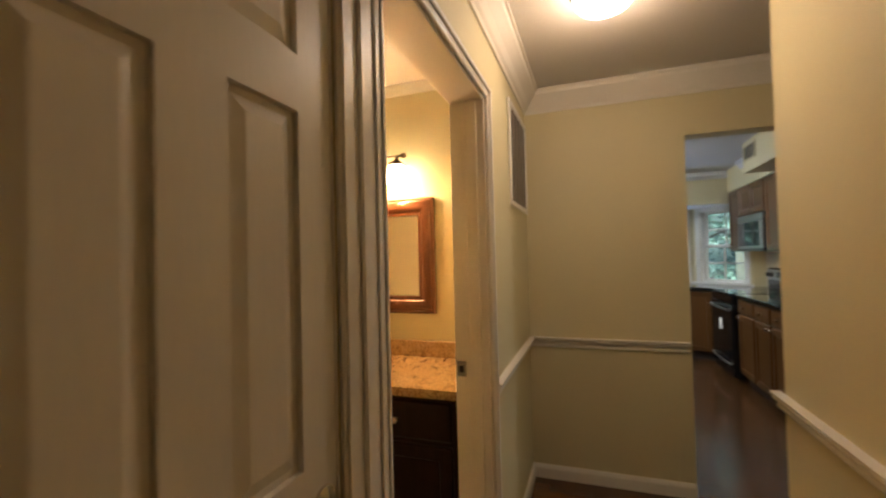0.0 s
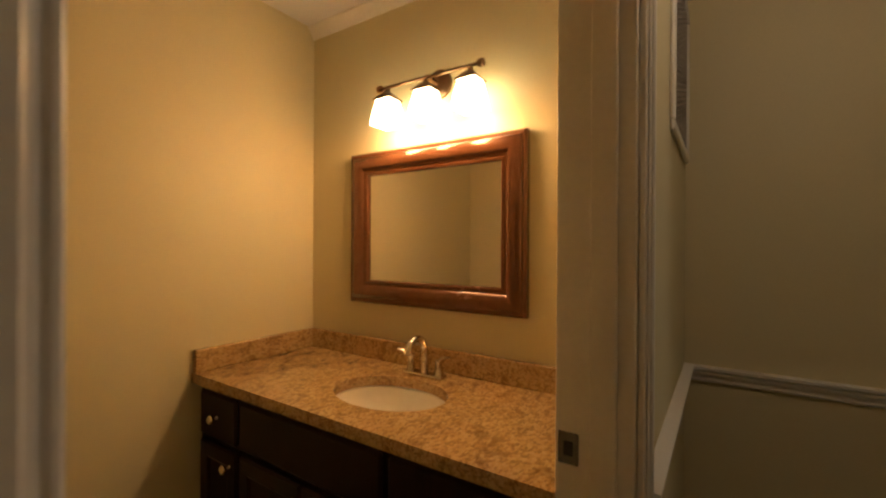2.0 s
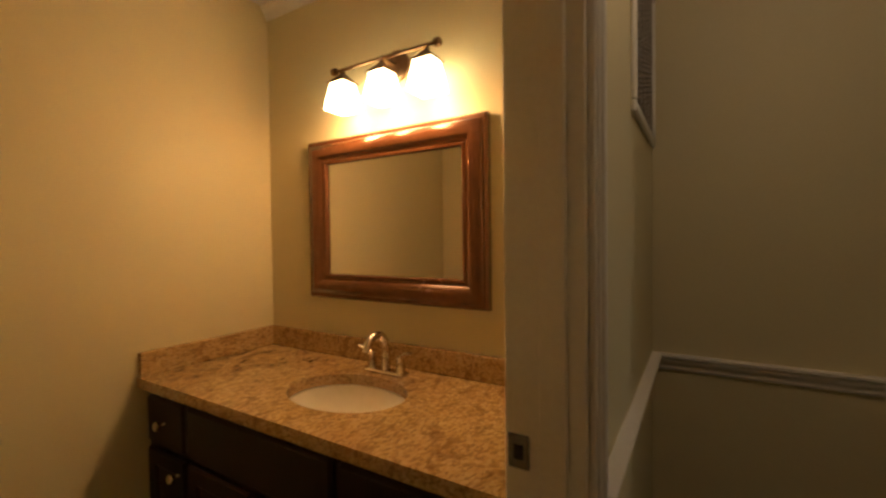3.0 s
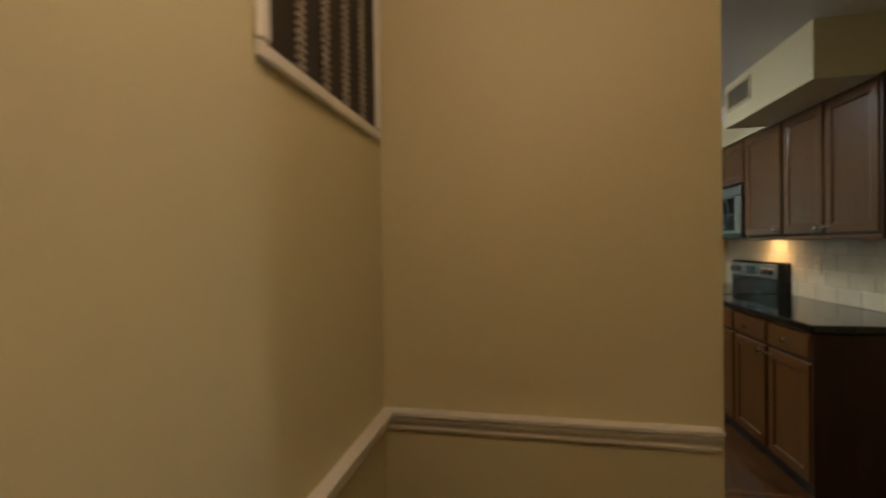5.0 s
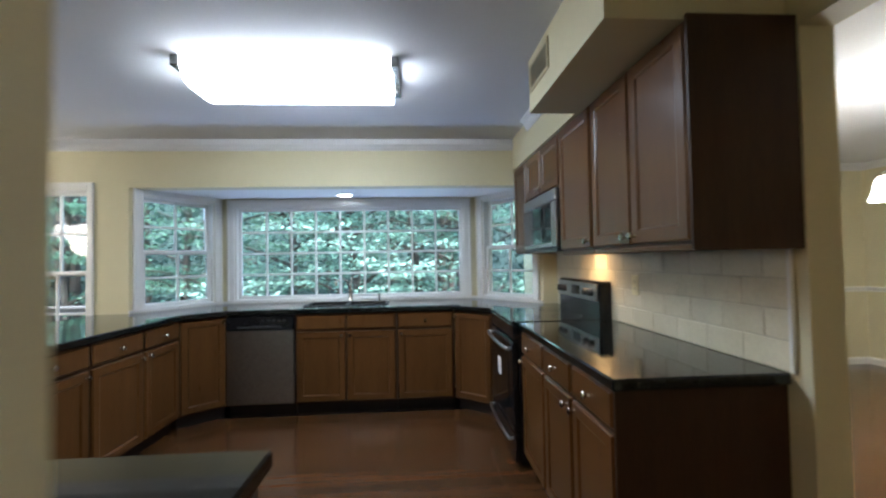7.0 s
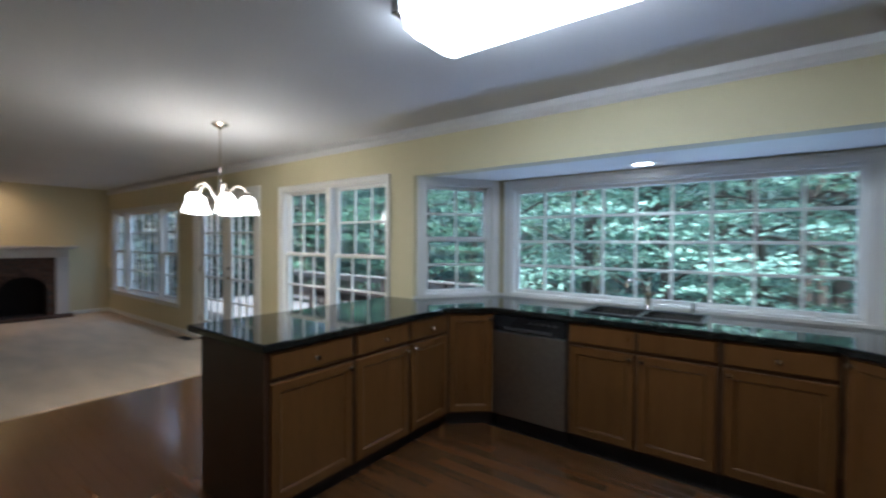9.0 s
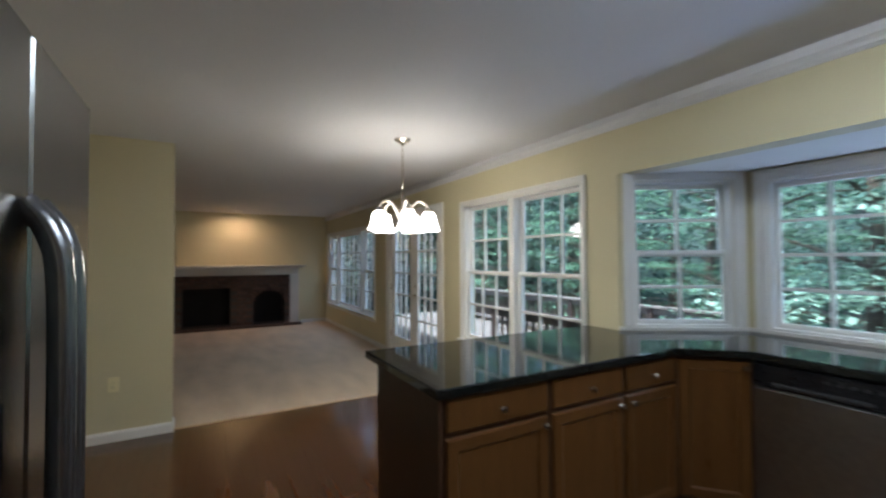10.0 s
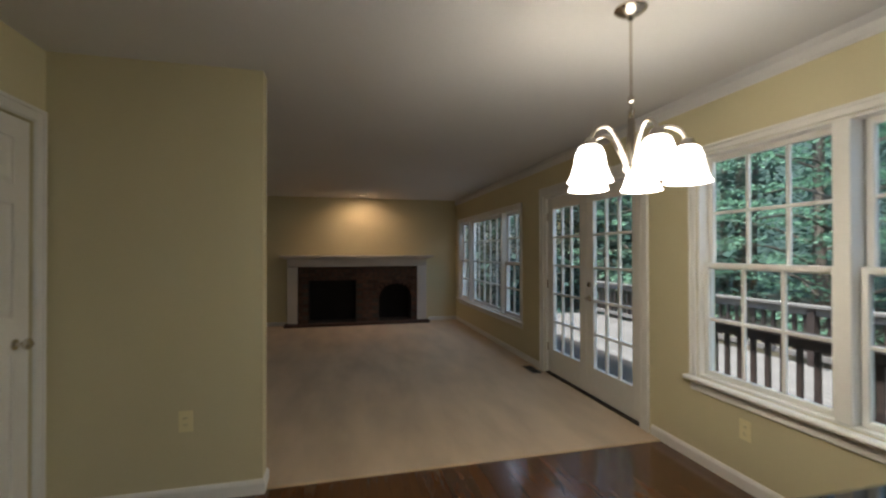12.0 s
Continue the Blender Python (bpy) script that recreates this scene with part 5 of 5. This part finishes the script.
def outlet(m, label="almond plastic wall outlet", switch=False):
    o = thing("wall_outlet", m, label, "outlet", "wall outlets")
    part("plate", boxes(((-0.036, -0.006, -0.058), (0.036, 0, 0.058)), r=0.003), ALMOND, o)
    for z in (-0.02, 0.02):
        sock = part("socket", boxes(((-0.016, -0.008, z - 0.014), (0.016, -0.0055, z + 0.014)), r=0.001), ALMOND, o)
        part("slot", boxes(((-0.007, -0.0085, z - 0.006), (-0.005, -0.0079, z + 0.006)), ((0.005, -0.0085, z - 0.006), (0.007, -0.0079, z + 0.006))), SLOT, sock)
    return o


outlet(pose(2.570, 5.45, 1.16, 0, 0, -90))
outlet(pose(-3.33, 3.76, 0.44, 0, 0, 90))
outlet(pose(-2.71, 6.82, 0.34), "almond plastic wall outlet under the breakfast window")

# ---- fireplace ----
fp = thing("fireplace", pose(-9.0, 0, 0), "brick fireplace with a painted mantel and two openings", "fireplace")
X = 0.14
mb = part("mantel", boxes(((0.0, 3.62, 0.06), (X + 0.03, 3.80, 1.09)), ((0.0, 6.00, 0.06), (X + 0.03, 6.18, 1.09)), ((0.0, 3.62, 1.092), (X + 0.03, 6.18, 1.235)), r=0.006), MANTELPAINT, fp, "pale painted mantel surround")
part("shelf", boxes(((0.0, 3.50, 1.263), (X + 0.16, 6.30, 1.30)), ((0.0, 3.56, 1.236), (X + 0.09, 6.24, 1.262)), r=0.008), MANTELPAINT, mb)
part("hearth", boxes(((0.0, 3.58, 0.0105), (0.30, 6.22, 0.058)), r=0.006), BRICK, fp, "low dark brick hearth")
fb = part("firebox", boxes(((X - 0.42, 3.85, 0.0), (X - 0.402, 6.05, 1.0)), ((X - 0.402, 3.85, 0.98), (X - 0.261, 6.05, 1.0)), ((X - 0.402, 3.85, 0.0), (X - 0.261, 6.05, 0.02)), ((X - 0.402, 3.85, 0.02), (X - 0.261, 3.87, 0.98)), ((X - 0.402, 6.03, 0.02), (X - 0.261, 6.05, 0.98))), SOOT, fp, "soot-black firebox")
part("mortar", boxes(((X - 0.03, 3.80, 0.06), (X - 0.008, 3.99, 1.09)), ((X - 0.03, 4.84, 0.06), (X - 0.008, 5.27, 1.09)), ((X - 0.03, 5.89, 0.06), (X - 0.008, 6.00, 1.09)),
                   ((X - 0.03, 3.99, 0.835), (X - 0.008, 4.84, 1.09)), ((X - 0.03, 5.27, 0.80), (X - 0.008, 5.89, 1.09))), MORTAR, fp)
for y0, y1, zt in ((3.99, 4.84, 0.835), (5.27, 5.89, 0.80)):
    part("firebox_lining", boxes(((X - 0.401, y0 - 0.02, 0.059), (X - 0.03, y0, zt + 0.02)), ((X - 0.401, y1, 0.059), (X - 0.03, y1 + 0.02, zt + 0.02)), ((X - 0.401, y0, zt), (X - 0.03, y1, zt + 0.02)), ((X - 0.401, y0, 0.055), (X - 0.03, y1, 0.0605))), SOOT, fb)
bmeshes = {}
row = 0
z = 0.062
while z < 1.06:
    y = 3.802 - 0.105 * (row % 2)
    while y < 5.998:
        a, b = max(y, 3.802), min(y + 0.20, 5.998)
        c, zc = (a + b) / 2, z + 0.03
        arch = 0.55 + 0.24 * math.sqrt(max(0, 1 - ((c - 5.58) / 0.33) ** 2)) if abs(c - 5.58) < 0.33 else 0
        hole = (3.94 < c < 4.89 and zc < 0.83) or (abs(c - 5.58) < 0.33 and zc < arch)
        if b - a > 0.03 and not hole:
            key = round(b - a, 3)
            if key not in bmeshes:
                bmeshes[key] = as_mesh("brick", boxes(((-0.012, 0, 0), (0, b - a - 0.01, 0.061)), r=0.003), BRICK)
            o = new("brick", bmeshes[key])
            o.parent = fp
            o.matrix_basis = pose(X + random.uniform(0, 0.004), a, z)
        y += 0.21
    z += 0.071
    row += 1
for i in range(11):
    a = math.pi * (i + 0.5) / 11
    y, zz = 5.58 + 0.335 * math.cos(a), 0.545 + 0.255 * math.sin(a)
    v = boxes(((-0.012, -0.045, -0.03), (0.004, 0.045, 0.03)), r=0.003)
    part("arch_brick", v, BRICK, fp, at=pose(X, y, zz) @ Matrix.Rotation(a, 4, "X"))

# ---- deck and garden ----
deck = thing("deck", pose(0, 0, 0), "weathered timber deck outside the french doors", "deck")
part("joists", boxes(((-9.6, 6.98, -0.32), (-1.5, 10.3, -0.082))), RAILDARK, deck)
me = as_mesh("board", boxes(((0, 0, 0), (4.04, 0.136, 0.03)), r=0.004), DECKWOOD)
for i in range(23):
    for k in range(2):
        o = new("board", me)
        o.parent = deck
        o.matrix_basis = pose(-9.6 + 4.05 * k, 7.0 + 0.142 * i, -0.08)


def railing(x0, x1, y, label, cap, fascia, top, low=-0.05):
    rl = thing("deck_railing", pose(x0, y, low), label, "railing", "deck railings")
    L, h = x1 - x0, top - low
    part("cap", boxes(((-0.04, -0.07, h - 0.038), (L + 0.04, 0.07, h)), r=0.005), cap, rl)
    part("top_rail", boxes(((0, -0.02, h - 0.13), (L, 0.018, h - 0.04)), r=0.004), fascia, rl)
    part("bottom_rail", boxes(((0, -0.02, 0.08), (L, 0.018, 0.15)), r=0.004), fascia, rl)
    n = int(L / 1.8) + 1
    for i in range(n + 1):
        part("post", boxes(((L * i / n - 0.045, -0.045, -0.0), (L * i / n + 0.045, 0.045, h - 0.039)), r=0.005), RAILDARK, rl)
    me = as_mesh("baluster", boxes(((-0.022, 0.019, 0), (0.022, 0.052, h - 0.12)), r=0.003), RAILDARK)
    k = int(L / 0.135)
    for i in range(1, k):
        o = new("baluster", me)
        o.parent = rl
        o.matrix_basis = pose(L * i / k, 0, 0.06)
    return rl


railing(-9.5, -1.6, 10.2, "weathered pale deck railing with dark balusters", DECKWOOD, DECKWOOD, 0.70)
railing(-4.5, -1.6, 8.3, "dark stained deck railing with square balusters", RAILDARK, RAILDARK, 0.68)


def leaves(rng, centres, per, spread, size, flat=0.35):
    """Many small bent leaves scattered in flattened sprays round the centres."""
    c = np.repeat(np.array(centres), per, axis=0)
    n = len(c)
    c = c + rng.normal(size=(n, 3)) * np.array([spread, spread, spread * flat])
    yaw, tilt = rng.uniform(0, 2 * np.pi, n), rng.normal(0, 0.28, n)
    s = size * rng.uniform(0.6, 1.3, n)
    u = np.stack([np.cos(yaw) * np.cos(tilt), np.sin(yaw) * np.cos(tilt), np.sin(tilt) - 0.15], 1) * s[:, None]
    v = np.stack([-np.sin(yaw), np.cos(yaw), rng.normal(0, 0.35, n)], 1) * (s * 0.32)[:, None]
    verts = np.stack([c - u * 0.5, c + v, c + u * 0.5, c - v], 1).reshape(-1, 3)
    return verts, np.arange(4 * n).reshape(-1, 4)


def mesh_from(name, verts, faces, material):
    me = bpy.data.meshes.new(name)
    me.from_pydata(verts.tolist(), [], faces.tolist())
    me.materials.append(material)
    return me


GROUND = -1.2


def tree(x, y, h, seed, material, r=0.11, low=0.12, per=56, sprays=128, size=0.088, label="broad-leaved tree with layered green sprays"):
    rng = np.random.default_rng(seed)
    t = thing("tree", pose(x, y, GROUND), label, "tree", "garden trees")
    pts = [(0.12 * math.sin(1.3 * k + seed), 0.12 * math.cos(1.7 * k + seed), h * k / 6) for k in range(7)]
    bm = bmesh.new()
    tube(bm, arc(pts, 3), [r * (1 - 0.85 * i / 18) for i in range(19)], 9)
    trunk = part("trunk", bm, BARK, t, smooth=True)
    tips = []
    for k in range(16):
        z = h * (low + (0.97 - low) * (k + rng.uniform(0, 1)) / 16)
        a = 2.4 * k + rng.uniform(-0.4, 0.4)
        ln = (0.9 + 0.25 * h * (1 - z / h)) * rng.uniform(0.7, 1.2)
        p0 = Vector((0.1 * math.sin(1.3 * 6 * z / h + seed), 0.1 * math.cos(1.7 * 6 * z / h + seed), z))
        mid = p0 + Vector((math.cos(a) * ln * 0.5, math.sin(a) * ln * 0.5, 0.22 * ln))
        end = p0 + Vector((math.cos(a) * ln, math.sin(a) * ln, 0.25 * ln + rng.uniform(-0.2, 0.15)))
        bm = bmesh.new()
        tube(bm, arc([p0, mid, end], 3), [0.3 * r * (1 - 0.12 * i) for i in range(7)], 6)
        part("limb", bm, BARK, trunk)
        for f in np.linspace(0.35, 1.1, max(2, sprays // 16)):
            q = p0.lerp(end, float(f))
            tips.append((q.x + rng.normal(0, 0.25), q.y + rng.normal(0, 0.25), q.z + rng.normal(0, 0.12) + 0.12))
    verts, faces = leaves(rng, tips, per, 0.30, size, 0.11)
    crown = new("crown", mesh_from("crown", verts, faces, material))
    crown.parent = t
    return t


rngp = random.Random(5)
# Trees flagged 1 take the brightened leaf colour, mostly before the bay.
for i, (x, y, h, pale) in enumerate(((-11.5, 13.0, 7, 0), (-9.0, 12.2, 6, 0), (-7.0, 13.6, 8, 0), (-5.6, 12.0, 5.5, 0), (-4.0, 13.4, 7, 0), (-2.6, 11.6, 5.5, 0),
                                     (-1.0, 11.0, 6.5, 1), (0.3, 10.2, 5, 1), (1.3, 11.6, 7, 1), (2.6, 10.6, 6, 1), (-0.4, 13.2, 8, 0), (4.2, 12.2, 7, 0), (1.9, 13.8, 8, 0), (6.4, 11.6, 6, 1), (8.5, 13.5, 7, 0))):
    tree(x, y, h, 11 + i, LEAFLIGHT if pale else LEAF, per=75 if pale else 80, sprays=96 if pale else 48)

# woods behind, their leaf colour darkened to hold the shade of depth
rng = np.random.default_rng(3)
cent = np.stack([rng.uniform(-34, 30, 2600), rng.uniform(16, 30, 2600), GROUND + rng.uniform(0.2, 13, 2600)], 1)
cent = np.concatenate([cent, np.stack([rng.uniform(-44, -12.5, 1500), rng.uniform(7.5, 17, 1500), GROUND + rng.uniform(0.2, 9, 1500)], 1)])
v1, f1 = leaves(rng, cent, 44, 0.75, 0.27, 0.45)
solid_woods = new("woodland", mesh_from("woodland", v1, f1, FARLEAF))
tagged(solid_woods, "dense green woodland behind the garden, depth shade in its colour", "woodland", kind="stuff")
for i in range(46):
    x, y = rngp.uniform(-30, 26), rngp.uniform(15.5, 28)
    bm = bmesh.new()
    r = rngp.uniform(0.09, 0.22)
    tube(bm, [(0, 0, 0), (rngp.uniform(-0.2, 0.2), 0, 6), (rngp.uniform(-0.5, 0.5), 0.2, 13)], [r, r * 0.8, r * 0.45], 8)
    solid("woodland_tree", bm, BARK, "tall bare woodland tree with a dark stem", "tree", "woodland trees", smooth=True, m=pose(x, y, GROUND))

bm = bmesh.new()
prism(bm, [(-400, 8.1), (400, 8.1), (400, 500), (-400, 500)], -2.2, GROUND)
prism(bm, [(-400, -400), (400, -400), (400, 8.1), (-400, 8.1)], -2.2, GROUND - 0.001)
solid("ground", bm, EARTH, "leaf-littered earth under the trees", "ground", kind="structure")
# Hillside sheet added behind the woods, in the same shade-darkened leaf colour.
bm = bmesh.new()
cols = 60
vs = []
for i in range(cols + 1):
    x = -70 + 140 * i / cols
    col = [bm.verts.new((x, 31 + 6 * k + 1.5 * math.sin(0.4 * x), GROUND + (0.0, 3.5, 9.0, 15.0)[k] + 1.3 * math.sin(0.7 * x + k) * (k > 0))) for k in range(4)]
    vs.append(col)
for a, b in zip(vs, vs[1:]):
    for k in range(3):
        bm.faces.new((a[k], b[k], b[k + 1], a[k + 1]))
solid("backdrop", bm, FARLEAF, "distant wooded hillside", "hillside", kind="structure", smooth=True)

# ---- floor strips ----
def strips(rows, parent):
    cache = {}
    for a, b, y0, y1 in rows:
        key = (round(b - a, 3), round(y1 - y0, 4))
        if key not in cache:
            cache[key] = as_mesh("plank", boxes(((0, 0, -0.0135), (b - a - 0.0006, y1 - y0 - 0.0006, 0)), r=0.0003), FLOORWOOD)
        o = new("plank", cache[key])
        o.parent = parent
        o.matrix_basis = pose(a, y0, random.uniform(-0.0003, 0.0))


strips(floor_rows(-3.36, 2.57, 4.03, 6.88, 0.0826, 7), floor)
rest = floor_rows(-3.36, 2.57, 2.3, 4.03, 0.0826, 8) + floor_rows(0.19, 1.3, -1.2, 2.3, 0.0826, 9) + floor_rows(2.57, 6.7, 1.5, 7.85, 0.0826, 10) + floor_rows(-1.33, 0.18, 1.25, 2.3, 0.0826, 12) + floor_rows(1.3, 2.57, 1.5, 2.3, 0.0826, 13)
bm = bmesh.new()
for a, b, y0, y1 in rest:
    box(bm, (a, y0, -0.0135), (b - 0.0006, y1 - 0.0006, 0), 0.0003)
ob = part("planks", bm, FLOORWOOD, floor)
ob["kind"] = "stuff"
